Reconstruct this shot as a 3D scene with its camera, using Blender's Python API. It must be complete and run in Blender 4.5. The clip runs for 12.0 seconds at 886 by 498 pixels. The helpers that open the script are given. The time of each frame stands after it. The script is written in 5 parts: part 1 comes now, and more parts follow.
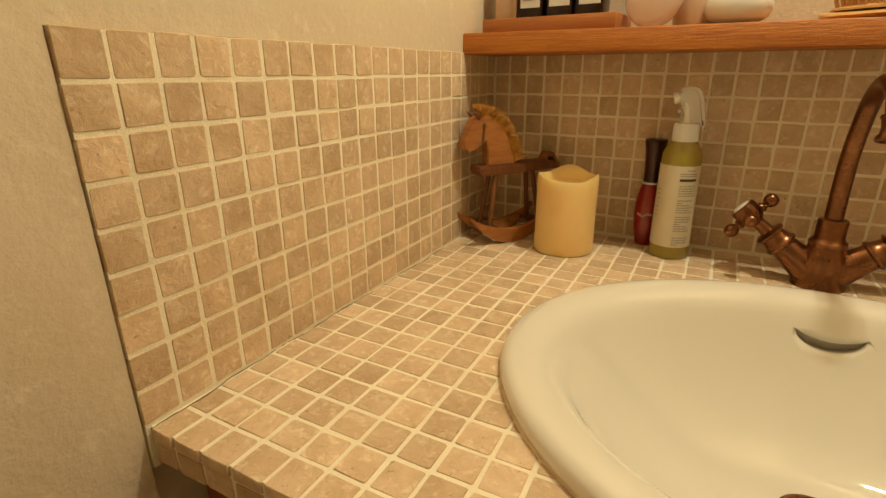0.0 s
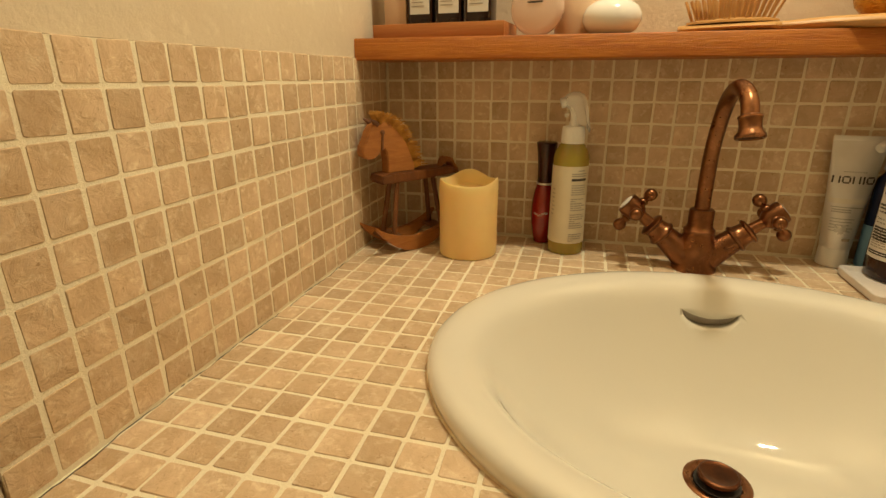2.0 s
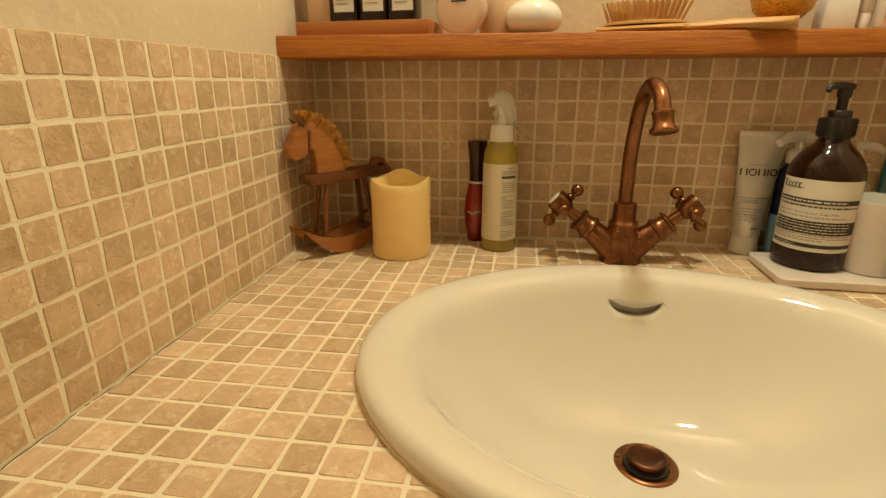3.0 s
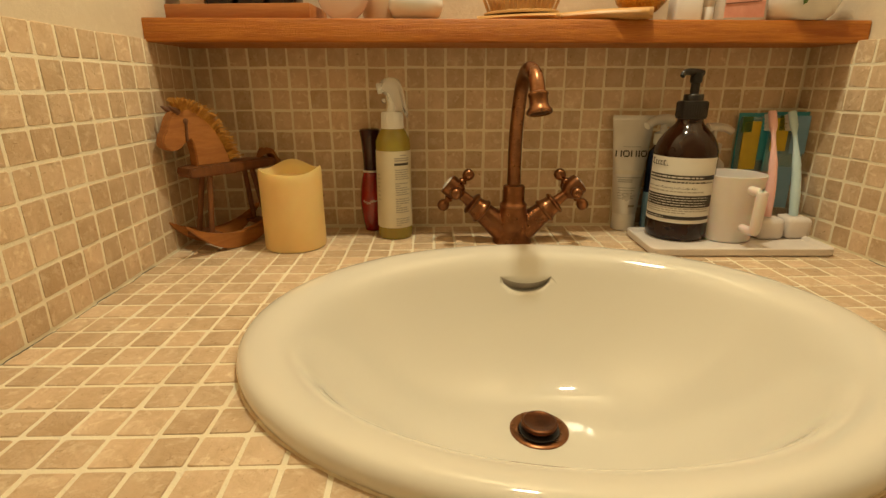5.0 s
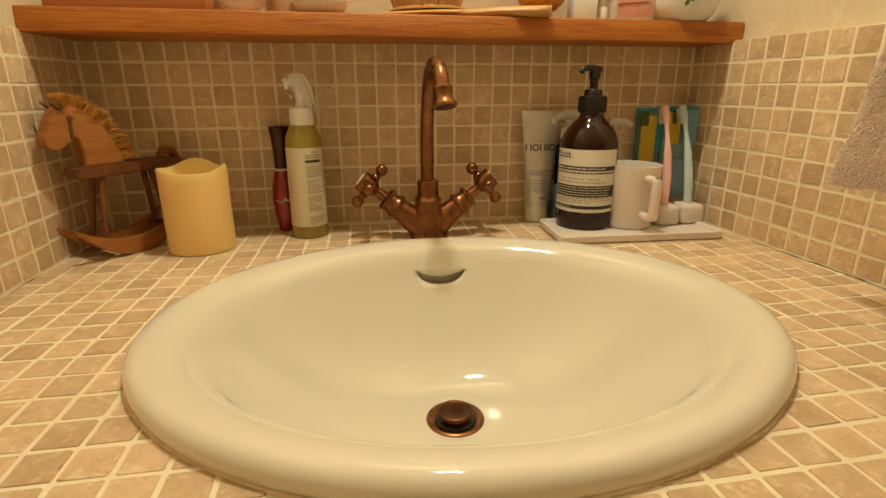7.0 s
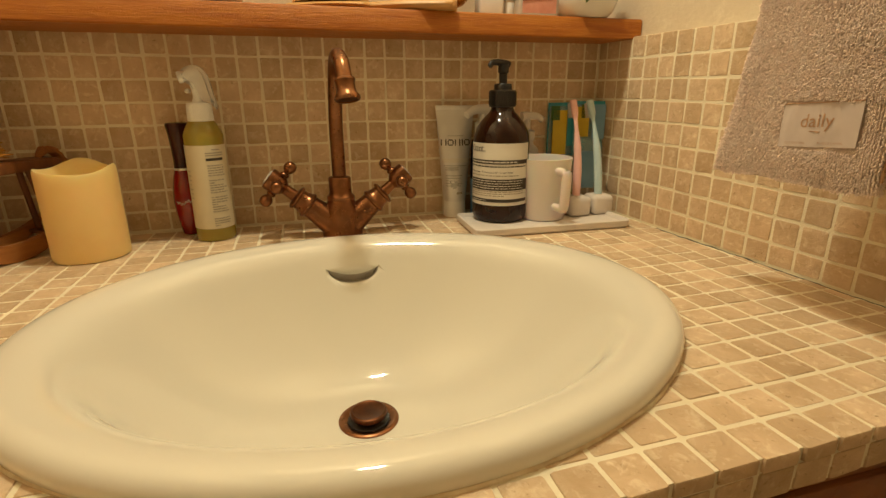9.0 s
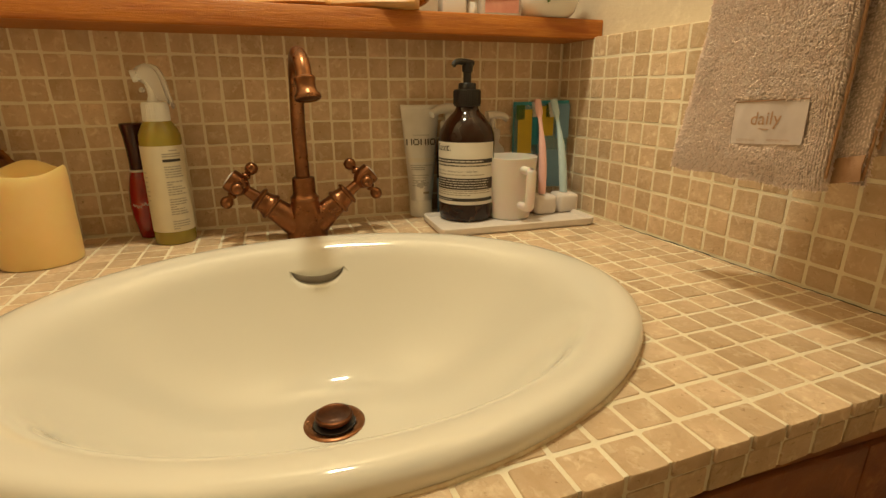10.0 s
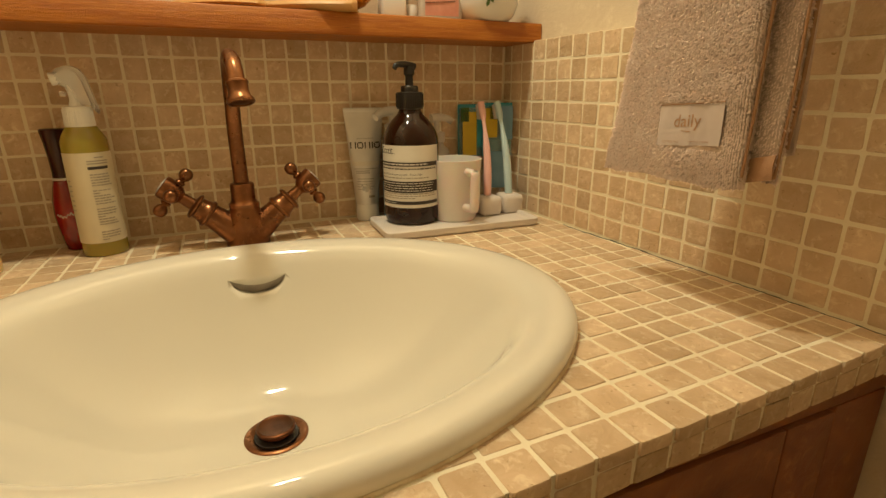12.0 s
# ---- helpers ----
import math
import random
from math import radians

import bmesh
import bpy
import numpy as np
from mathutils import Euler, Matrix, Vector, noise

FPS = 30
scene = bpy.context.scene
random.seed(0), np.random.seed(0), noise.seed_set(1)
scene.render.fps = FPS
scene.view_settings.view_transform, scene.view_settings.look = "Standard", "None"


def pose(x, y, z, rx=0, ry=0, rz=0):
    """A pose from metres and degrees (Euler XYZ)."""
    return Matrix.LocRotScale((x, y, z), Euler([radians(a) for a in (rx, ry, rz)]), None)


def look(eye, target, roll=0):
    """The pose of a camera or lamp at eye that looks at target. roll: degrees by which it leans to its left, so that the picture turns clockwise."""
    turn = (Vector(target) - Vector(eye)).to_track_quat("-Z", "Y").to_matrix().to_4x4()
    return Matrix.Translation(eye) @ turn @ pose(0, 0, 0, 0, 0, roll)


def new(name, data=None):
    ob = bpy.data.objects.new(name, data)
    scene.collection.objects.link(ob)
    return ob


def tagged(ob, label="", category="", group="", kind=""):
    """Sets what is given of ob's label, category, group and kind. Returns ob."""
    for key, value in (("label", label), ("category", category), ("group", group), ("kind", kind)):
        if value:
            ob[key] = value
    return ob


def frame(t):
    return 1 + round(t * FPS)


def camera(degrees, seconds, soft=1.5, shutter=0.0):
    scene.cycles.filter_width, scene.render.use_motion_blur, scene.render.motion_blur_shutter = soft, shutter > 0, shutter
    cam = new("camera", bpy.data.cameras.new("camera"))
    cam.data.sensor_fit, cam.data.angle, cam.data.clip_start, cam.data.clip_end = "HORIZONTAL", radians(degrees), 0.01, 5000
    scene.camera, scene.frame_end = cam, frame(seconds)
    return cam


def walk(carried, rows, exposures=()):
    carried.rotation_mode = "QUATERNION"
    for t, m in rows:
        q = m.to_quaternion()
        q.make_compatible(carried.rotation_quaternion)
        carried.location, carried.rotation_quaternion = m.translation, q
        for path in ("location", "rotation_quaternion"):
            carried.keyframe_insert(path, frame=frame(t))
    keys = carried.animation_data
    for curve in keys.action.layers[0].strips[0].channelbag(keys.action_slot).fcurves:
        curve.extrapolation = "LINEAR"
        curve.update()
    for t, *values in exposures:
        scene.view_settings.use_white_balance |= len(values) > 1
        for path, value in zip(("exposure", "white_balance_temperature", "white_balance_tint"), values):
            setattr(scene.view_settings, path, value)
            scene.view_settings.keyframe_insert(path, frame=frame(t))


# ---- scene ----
cam = camera(82.8, 12.0, soft=1.45)
PATH = [
    (0, (0.283, -0.136, 1.007), (-0.619, 1.52, 0.341), -0.3),
    (0.5, (0.268, -0.136, 1.004), (-0.543, 1.568, 0.341), -0.3),
    (1, (0.255, -0.137, 1.001), (-0.458, 1.612, 0.341), -0.2),
    (1.5, (0.253, -0.138, 1.005), (-0.355, 1.652, 0.35), -0.2),
    (2, (0.26, -0.132, 1.007), (-0.242, 1.693, 0.36), -0.2),
    (2.5, (0.268, -0.126, 1.004), (-0.125, 1.729, 0.368), -0.2),
    (3, (0.273, -0.126, 1.0), (-0.019, 1.75, 0.37), -0.1),
    (3.5, (0.279, -0.126, 0.993), (0.081, 1.764, 0.369), -0.1),
    (5.5, (0.304, -0.13, 0.98), (0.399, 1.77, 0.363), -0.1),
    (6, (0.309, -0.131, 0.978), (0.467, 1.766, 0.366), -0.1),
    (6.5, (0.317, -0.135, 0.977), (0.536, 1.757, 0.366), -0.1),
    (7, (0.323, -0.134, 0.973), (0.602, 1.751, 0.366), -0.1),
    (9, (0.354, -0.134, 0.964), (0.859, 1.706, 0.364), -0.2),
    (9.5, (0.359, -0.133, 0.962), (0.918, 1.691, 0.362), -0.2),
    (10, (0.363, -0.135, 0.963), (0.966, 1.675, 0.363), -0.2),
    (10.5, (0.366, -0.137, 0.963), (1.015, 1.657, 0.364), -0.2),
    (11, (0.372, -0.139, 0.965), (1.061, 1.64, 0.366), -0.3),
    (11.5, (0.378, -0.14, 0.965), (1.101, 1.626, 0.367), -0.2),
    (12, (0.379, -0.139, 0.965), (1.131, 1.615, 0.368), -0.3),
]
walk(cam, [(t, look(eye, target, roll)) for t, eye, target, roll in PATH])

# ---- light ----
W = bpy.data.worlds.new("world")
W.use_nodes = True
W.node_tree.nodes["Background"].inputs[0].default_value = (1.0, 0.8, 0.5, 1)
W.node_tree.nodes["Background"].inputs[1].default_value = 0.0
scene.world = W
LIGHT = (1.0, 0.915, 0.635)


# a two-bulb lamp above the basin, out of view
for x in (0.387, 0.423):
    d = bpy.data.lights.new("bulb", "POINT")
    d.energy, d.color, d.shadow_soft_size = 6.7, LIGHT, 0.012
    new("bulb", d).location = (x, 0.328, 1.68)
scene.view_settings.exposure = 0.0


# ---- materials ----
def mat(name, color, rough=0.5, metal=0.0, spec=0.5, **kw):
    """A Principled material with noise in colour (two scales), roughness and bump."""
    m = bpy.data.materials.new(name)
    m.use_nodes = True
    nt = m.node_tree
    N, L = nt.nodes, nt.links
    b = N["Principled BSDF"]
    b.inputs["Base Color"].default_value = (*color, 1)
    b.inputs["Roughness"].default_value = rough
    b.inputs["Metallic"].default_value = metal
    b.inputs["Specular IOR Level"].default_value = spec
    for key, value in kw.get("set", {}).items():
        b.inputs[key].default_value = value
    co = N.new("ShaderNodeTexCoord")
    mp = N.new("ShaderNodeMapping")
    mp.inputs["Scale"].default_value = kw.get("stretch", (1, 1, 1))
    L.new(co.outputs["Object"], mp.inputs[0])
    vec = mp.outputs[0]
    info = N.new("ShaderNodeObjectInfo")
    if kw.get("per_piece"):
        add = N.new("ShaderNodeVectorMath")
        add.operation = "MULTIPLY_ADD"
        cmb = N.new("ShaderNodeCombineXYZ")
        for i in range(3):
            L.new(info.outputs["Random"], cmb.inputs[i])
        L.new(cmb.outputs[0], add.inputs[0])
        add.inputs[1].default_value = (37.0, 53.0, 71.0)
        L.new(vec, add.inputs[2])
        vec = add.outputs[0]

    def noise_node(scale, detail=4.0, rough_=0.6, dist=0.0):
        n = N.new("ShaderNodeTexNoise")
        n.inputs["Scale"].default_value, n.inputs["Detail"].default_value = scale, detail
        n.inputs["Roughness"].default_value, n.inputs["Distortion"].default_value = rough_, dist
        L.new(vec, n.inputs["Vector"])
        return n.outputs["Fac"]

    def ramp(fac, a, c):
        r = N.new("ShaderNodeMapRange")
        r.inputs[1].default_value, r.inputs[2].default_value = a, c
        L.new(fac, r.inputs[0])
        return r.outputs[0]

    def mix(fac, a, c):
        x = N.new("ShaderNodeMix")
        x.data_type = "RGBA"
        for sock, v in ((x.inputs[0], fac), (x.inputs[6], a), (x.inputs[7], c)):
            if hasattr(v, "links"):
                L.new(v, sock)
            else:
                sock.default_value = v if isinstance(v, (int, float)) else (*v, 1)
        return x.outputs[2]

    col = color
    big, fine = kw.get("big", 6.0), kw.get("fine", 60.0)
    if "dark" in kw:
        col = mix(ramp(noise_node(big, 3.0, 0.6, kw.get("swirl", 0.0)), 0.35, 0.65), col, kw["dark"])
    if "spots" in kw:
        col = mix(ramp(noise_node(fine, 5.0, 0.65, kw.get("swirl", 0.0)), kw.get("s0", 0.55), kw.get("s1", 0.7)), col, kw["spots"])
    if "pits" in kw:
        tone, scale, p0, p1 = kw["pits"]
        col = mix(ramp(noise_node(scale, 3.0, 0.7, 0.5), p0, p1), col, tone)
    if kw.get("per_piece"):
        col2 = mix(ramp(info.outputs["Random"], 0, 1), kw["per_piece"][0], kw["per_piece"][1])
        x = N.new("ShaderNodeMix")
        x.data_type, x.blend_type = "RGBA", "MULTIPLY"
        x.inputs[0].default_value = 1.0
        L.new(col, x.inputs[6]) if hasattr(col, "links") else None
        L.new(col2, x.inputs[7])
        col = x.outputs[2]
    if hasattr(col, "links"):
        L.new(col, b.inputs["Base Color"])
    if kw.get("bump"):
        bp = N.new("ShaderNodeBump")
        bp.inputs["Strength"].default_value = 1.0
        bp.inputs["Distance"].default_value = kw["bump"]
        L.new(noise_node(kw.get("bump_scale", fine), 6.0, 0.65, kw.get("swirl", 0.0)), bp.inputs["Height"])
        L.new(bp.outputs[0], b.inputs["Normal"])
    if kw.get("rough_to"):
        r = N.new("ShaderNodeMapRange")
        r.inputs[1].default_value, r.inputs[2].default_value = 0.3, 0.7
        r.inputs[3].default_value, r.inputs[4].default_value = rough, kw["rough_to"]
        L.new(noise_node(fine * 0.5, 4.0), r.inputs[0])
        L.new(r.outputs[0], b.inputs["Roughness"])
    return m


M_TILE = mat("travertine", (0.71, 0.538, 0.368), 0.5, spec=0.4, dark=(0.60, 0.435, 0.275), big=46.0, fine=120.0, swirl=0.5, pits=((0.42, 0.27, 0.145), 210.0, 0.63, 0.73), spots=(0.81, 0.68, 0.50),
             s0=0.53, s1=0.70, per_piece=((0.82, 0.79, 0.74), (1.08, 1.07, 1.05)), bump=0.0018, bump_scale=95.0, rough_to=0.66)
M_GROUT = mat("grout", (0.91, 0.84, 0.66), 0.85, spec=0.2, dark=(0.84, 0.75, 0.56), big=9.0, fine=400.0, spots=(0.72, 0.62, 0.45), s0=0.6, s1=0.8, bump=0.0008, bump_scale=500.0)
M_PLASTER = mat("plaster", (0.69, 0.585, 0.44), 0.9, spec=0.15, dark=(0.64, 0.53, 0.39), big=7.0, fine=60.0, spots=(0.73, 0.63, 0.48), bump=0.0010, bump_scale=130.0)
# ceiling and floor tones are picked for the bounce light they give
M_CEIL = mat("ceiling_paint", (0.75, 0.70, 0.62), 0.9, spec=0.1, dark=(0.72, 0.66, 0.57), big=4.0)
M_FLOOR = mat("floor_board", (0.55, 0.36, 0.19), 0.5, dark=(0.46, 0.28, 0.14), big=5.0, stretch=(1, 8, 1), bump=0.001)
M_PINE = mat("pine_varnish", (0.45, 0.150, 0.017), 0.40, spec=0.35, dark=(0.33, 0.092, 0.009), big=16.0, fine=70.0, stretch=(0.4, 9, 9), swirl=1.0, spots=(0.54, 0.21, 0.035), s0=0.5, s1=0.75, pits=((0.10, 0.022, 0.003), 55.0, 0.66, 0.8), bump=0.0008, bump_scale=60.0, rough_to=0.5)
M_CABINET = mat("dark_pine", (0.30, 0.105, 0.03), 0.45, dark=(0.17, 0.05, 0.014), big=9.0, fine=50.0, stretch=(1, 8, 1), swirl=1.0, spots=(0.36, 0.14, 0.045), bump=0.0008, bump_scale=60.0)
M_TRAYWOOD = mat("tray_wood", (0.50, 0.20, 0.055), 0.42, dark=(0.40, 0.14, 0.035), big=14.0, fine=60.0, stretch=(0.6, 8, 8), bump=0.0004)
M_CERAMIC = mat("basin_ceramic", (0.76, 0.73, 0.645), 0.045, spec=0.5, dark=(0.745, 0.71, 0.62), big=2.5, set={"Coat Weight": 0.4, "Coat Roughness": 0.02})
M_CAULK = mat("stained_caulk", (0.84, 0.76, 0.58), 0.6, dark=(0.66, 0.50, 0.30), big=55.0, fine=120.0, spots=(0.66, 0.54, 0.34), bump=0.001)
M_BRONZE = mat("antique_copper", (0.27, 0.122, 0.056), 0.25, 1.0, dark=(0.19, 0.083, 0.039), big=30.0, fine=160.0, spots=(0.33, 0.158, 0.078), s0=0.55, s1=0.75, rough_to=0.36)
M_BRONZE_DARK = mat("dark_copper", (0.13, 0.05, 0.022), 0.3, 1.0, dark=(0.07, 0.028, 0.014), big=60.0, rough_to=0.45)
M_PORCELAIN = mat("porcelain_white", (0.80, 0.78, 0.74), 0.2, dark=(0.77, 0.74, 0.69), big=20.0)
M_WHITE = mat("white_plastic", (0.82, 0.81, 0.78), 0.3, dark=(0.79, 0.77, 0.73), big=15.0)
M_STONE = mat("diatomite_white", (0.76, 0.69, 0.63), 0.7, dark=(0.70, 0.63, 0.57), big=30.0, bump=0.0003, bump_scale=300.0)
M_FROST = mat("frosted_plastic", (0.80, 0.72, 0.68), 0.4, dark=(0.76, 0.68, 0.64), big=12.0, set={"Subsurface Weight": 0.3, "Subsurface Scale": 0.01})
M_CLEAR = mat("clear_plastic", (0.95, 0.93, 0.9), 0.15, set={"Alpha": 0.16})
M_MILKY = mat("milky_plastic", (0.90, 0.88, 0.84), 0.3, set={"Alpha": 0.42})
M_WAX = mat("wax", (0.88, 0.65, 0.29), 0.45, dark=(0.85, 0.60, 0.25), big=14.0, fine=80.0, bump=0.0003, set={"Subsurface Weight": 0.35, "Subsurface Scale": 0.015, "Subsurface Radius": (1.0, 0.5, 0.2)})
M_OIL = mat("olive_plastic", (0.34, 0.27, 0.045), 0.18, dark=(0.30, 0.23, 0.035), big=25.0, set={"Subsurface Weight": 0.25, "Subsurface Scale": 0.01})
M_PAPER = mat("label_cream", (0.66, 0.59, 0.43), 0.6, dark=(0.63, 0.56, 0.40), big=30.0)
M_PAPERW = mat("label_white", (0.76, 0.73, 0.66), 0.55, dark=(0.73, 0.69, 0.61), big=30.0)
M_INK = mat("ink_black", (0.03, 0.025, 0.02), 0.5, dark=(0.04, 0.03, 0.025), big=80.0)
M_INKSOFT = mat("ink_grey", (0.32, 0.28, 0.22), 0.55, dark=(0.38, 0.33, 0.26), big=120.0)
M_RED = mat("red_glass", (0.30, 0.012, 0.008), 0.08, dark=(0.22, 0.008, 0.006), big=30.0, set={"Coat Weight": 0.6, "Coat Roughness": 0.04})
M_MAROON = mat("maroon_cap", (0.055, 0.014, 0.010), 0.2, dark=(0.04, 0.01, 0.008), big=40.0)
M_AMBER = mat("amber_glass", (0.030, 0.010, 0.004), 0.07, spec=0.4, dark=(0.018, 0.006, 0.003), big=20.0)
M_BLACK = mat("black_plastic", (0.012, 0.011, 0.010), 0.32, dark=(0.018, 0.016, 0.014), big=60.0)
M_SILVER = mat("silver_tube", (0.76, 0.74, 0.71), 0.26, 0.45, dark=(0.64, 0.62, 0.59), big=18.0, rough_to=0.4)
M_GREYPRINT = mat("grey_print", (0.42, 0.41, 0.39), 0.35, 0.3, dark=(0.36, 0.35, 0.33), big=40.0)
M_NAVY = mat("navy_plastic", (0.02, 0.03, 0.08), 0.25, dark=(0.015, 0.02, 0.05), big=30.0)
M_SKY = mat("light_blue_plastic", (0.22, 0.42, 0.62), 0.3, dark=(0.18, 0.36, 0.55), big=30.0)
M_PINK = mat("pink_plastic", (0.86, 0.52, 0.48), 0.3, dark=(0.83, 0.48, 0.44), big=40.0)
M_MINT = mat("mint_plastic", (0.52, 0.68, 0.72), 0.3, dark=(0.48, 0.64, 0.68), big=40.0)
M_BRISTLE = mat("white_bristle", (0.78, 0.76, 0.72), 0.7, dark=(0.7, 0.68, 0.64), big=300.0)
M_TEAL = mat("teal_card", (0.05, 0.40, 0.52), 0.35, dark=(0.04, 0.33, 0.43), big=40.0)
M_YELLOW = mat("yellow_card", (0.70, 0.52, 0.03), 0.4, dark=(0.62, 0.45, 0.03), big=40.0)
M_GREEN = mat("green_card", (0.05, 0.15, 0.03), 0.4, dark=(0.04, 0.11, 0.02), big=40.0)
M_HORSE = mat("toy_wood", (0.42, 0.165, 0.038), 0.55, dark=(0.31, 0.11, 0.023), big=22.0, fine=80.0, stretch=(1, 1, 5), swirl=0.6, spots=(0.42, 0.18, 0.05), bump=0.0004, bump_scale=120.0)
M_HORSE_DARK = mat("toy_wood_dark", (0.20, 0.072, 0.019), 0.5, dark=(0.13, 0.043, 0.012), big=22.0, fine=80.0, stretch=(5, 1, 1), swirl=0.6, bump=0.0004)
M_STRAW = mat("straw_yarn", (0.62, 0.32, 0.055), 0.8, dark=(0.44, 0.19, 0.028), big=150.0)
M_TAILYARN = mat("brown_yarn", (0.36, 0.14, 0.034), 0.85, dark=(0.24, 0.085, 0.02), big=150.0)
M_LEATHER = mat("brown_leather", (0.16, 0.06, 0.02), 0.6, dark=(0.1, 0.035, 0.012), big=60.0)
M_BRUSHWOOD = mat("beech", (0.60, 0.34, 0.12), 0.4, dark=(0.52, 0.27, 0.085), big=16.0, stretch=(1, 6, 6), bump=0.0003)
M_GOLD = mat("gold_glitter", (0.75, 0.47, 0.08), 0.25, 0.9, dark=(0.45, 0.24, 0.03), big=260.0, fine=500.0, spots=(0.95, 0.75, 0.3), bump=0.0015, bump_scale=450.0)
M_PERFUME = mat("pink_perfume_glass", (0.86, 0.66, 0.53), 0.12, set={"Alpha": 0.72})
M_PEACH = mat("peach_ceramic", (0.68, 0.48, 0.32), 0.4, dark=(0.64, 0.44, 0.28), big=20.0, bump=0.0004)
M_SATIN = mat("satin_tag", (0.56, 0.48, 0.45), 0.32, dark=(0.50, 0.42, 0.39), big=40.0, set={"Sheen Weight": 0.3})
# ground cloth darker than the loops: shade between them put into its colour
M_TOWEL_SHADED = mat("terry_cloth_gap_shade", (0.72, 0.57, 0.48), 0.95, spec=0.1, dark=(0.62, 0.48, 0.40), big=60.0, fine=350.0, spots=(0.56, 0.44, 0.37), bump=0.002, bump_scale=500.0)
M_PILE = mat("terry_loops", (0.98, 0.83, 0.75), 0.95, spec=0.05, dark=(0.96, 0.78, 0.69), big=90.0, fine=300.0, spots=(0.96, 0.86, 0.81))
M_HEM = mat("brown_hem", (0.46, 0.27, 0.155), 0.8, dark=(0.38, 0.21, 0.115), big=90.0, bump=0.0006, bump_scale=600.0)
M_PINKCARD = mat("pink_card", (0.72, 0.36, 0.28), 0.5, dark=(0.62, 0.28, 0.21), big=45.0)
M_LEAF = mat("leaf_glaze", (0.10, 0.18, 0.05), 0.3, dark=(0.07, 0.13, 0.035), big=200.0)
M_HOLE = mat("drain_dark", (0.02, 0.014, 0.01), 0.5, dark=(0.03, 0.02, 0.015), big=80.0)
M_SLOT = mat("overflow_grey", (0.46, 0.41, 0.35), 0.4, dark=(0.38, 0.33, 0.28), big=60.0)


# ---- building helpers ----
def link(name, bm, material, parent=None, smooth=True, angle=40):
    me = bpy.data.meshes.new(name)
    bm.normal_update()
    if smooth:
        lim = radians(angle)
        for e in bm.edges:
            e.smooth = len(e.link_faces) == 2 and e.calc_face_angle(0) < lim
        for f in bm.faces:
            f.smooth = True
    bm.to_mesh(me)
    bm.free()
    me.materials.append(material)
    ob = new(name, me)
    ob.parent = parent
    return ob


def part(name, bm, material, parent, label="", **kw):
    ob = link(name, bm, material, parent, **kw)
    return tagged(ob, label) if label else ob


def thing(name, label, category, m, group=""):
    ob = new(name)
    ob.empty_display_size = 0.02
    ob.matrix_world = m
    return tagged(ob, label, category, group)


def solid(x0, x1, y0, y1, z0, z1, bevel=0.0, segs=2):
    bm = bmesh.new()
    bmesh.ops.create_cube(bm, size=1.0)
    bmesh.ops.scale(bm, vec=(x1 - x0, y1 - y0, z1 - z0), verts=bm.verts)
    bmesh.ops.translate(bm, vec=((x0 + x1) / 2, (y0 + y1) / 2, (z0 + z1) / 2), verts=bm.verts)
    if bevel:
        bmesh.ops.bevel(bm, geom=bm.edges[:], offset=bevel, segments=segs, affect="EDGES", profile=0.5)
    return bm


def lathe(profile, segs=40, sx=1.0, sy=1.0, at=(0, 0, 0)):
    """A turned body round z from (radius, height) pairs; ends are closed."""
    bm = bmesh.new()
    rings = []
    for r, z in profile:
        rings.append([bm.verts.new((at[0] + sx * r * math.cos(2 * math.pi * i / segs), at[1] + sy * r * math.sin(2 * math.pi * i / segs), at[2] + z)) for i in range(segs)])
    for a, b in zip(rings, rings[1:]):
        for i in range(segs):
            j = (i + 1) % segs
            bm.faces.new((a[i], a[j], b[j], b[i]))
    bm.faces.new(rings[0][::-1])
    bm.faces.new(rings[-1])
    bmesh.ops.recalc_face_normals(bm, faces=bm.faces)
    return bm


def spline(points, n):
    """n + 1 points of a Catmull-Rom curve through the points given."""
    p = [Vector(q) for q in points]
    p = [2 * p[0] - p[1]] + p + [2 * p[-1] - p[-2]]
    out = []
    for k in range(n + 1):
        s = k / n * (len(p) - 3)
        i = min(int(s), len(p) - 4)
        u = s - i
        a, b, c, d = p[i:i + 4]
        out.append(0.5 * (2 * b + (c - a) * u + (2 * a - 5 * b + 4 * c - d) * u * u + (3 * b - a - 3 * c + d) * u ** 3))
    return out


def pipe(points, radii, segs=16, bm=None, flat=1.0):
    """A round body along points with a radius at each."""
    bm = bm or bmesh.new()
    up = Vector((0.13, 0.9, 0.3)).normalized()
    rings = []
    for i, p in enumerate(points):
        d = (Vector(points[min(i + 1, len(points) - 1)]) - Vector(points[max(i - 1, 0)])).normalized()
        x = (up - up.dot(d) * d).normalized()
        y = d.cross(x)
        r = radii[i] if hasattr(radii, "__len__") else radii
        rings.append([bm.verts.new(Vector(p) + r * (math.cos(2 * math.pi * k / segs) * x * flat + math.sin(2 * math.pi * k / segs) * y)) for k in range(segs)])
    faces = []
    for a, b in zip(rings, rings[1:]):
        for k in range(segs):
            j = (k + 1) % segs
            faces.append(bm.faces.new((a[k], a[j], b[j], b[k])))
    faces.append(bm.faces.new(rings[0][::-1]))
    faces.append(bm.faces.new(rings[-1]))
    bmesh.ops.recalc_face_normals(bm, faces=faces)
    return bm


def turned(start, axis, profile, segs=28):
    """A turned body along any axis from (radius, distance) pairs."""
    bm = lathe(profile, segs)
    m = Vector(axis).normalized().to_track_quat("Z", "Y").to_matrix().to_4x4()
    bmesh.ops.transform(bm, matrix=Matrix.Translation(start) @ m, verts=bm.verts)
    return bm


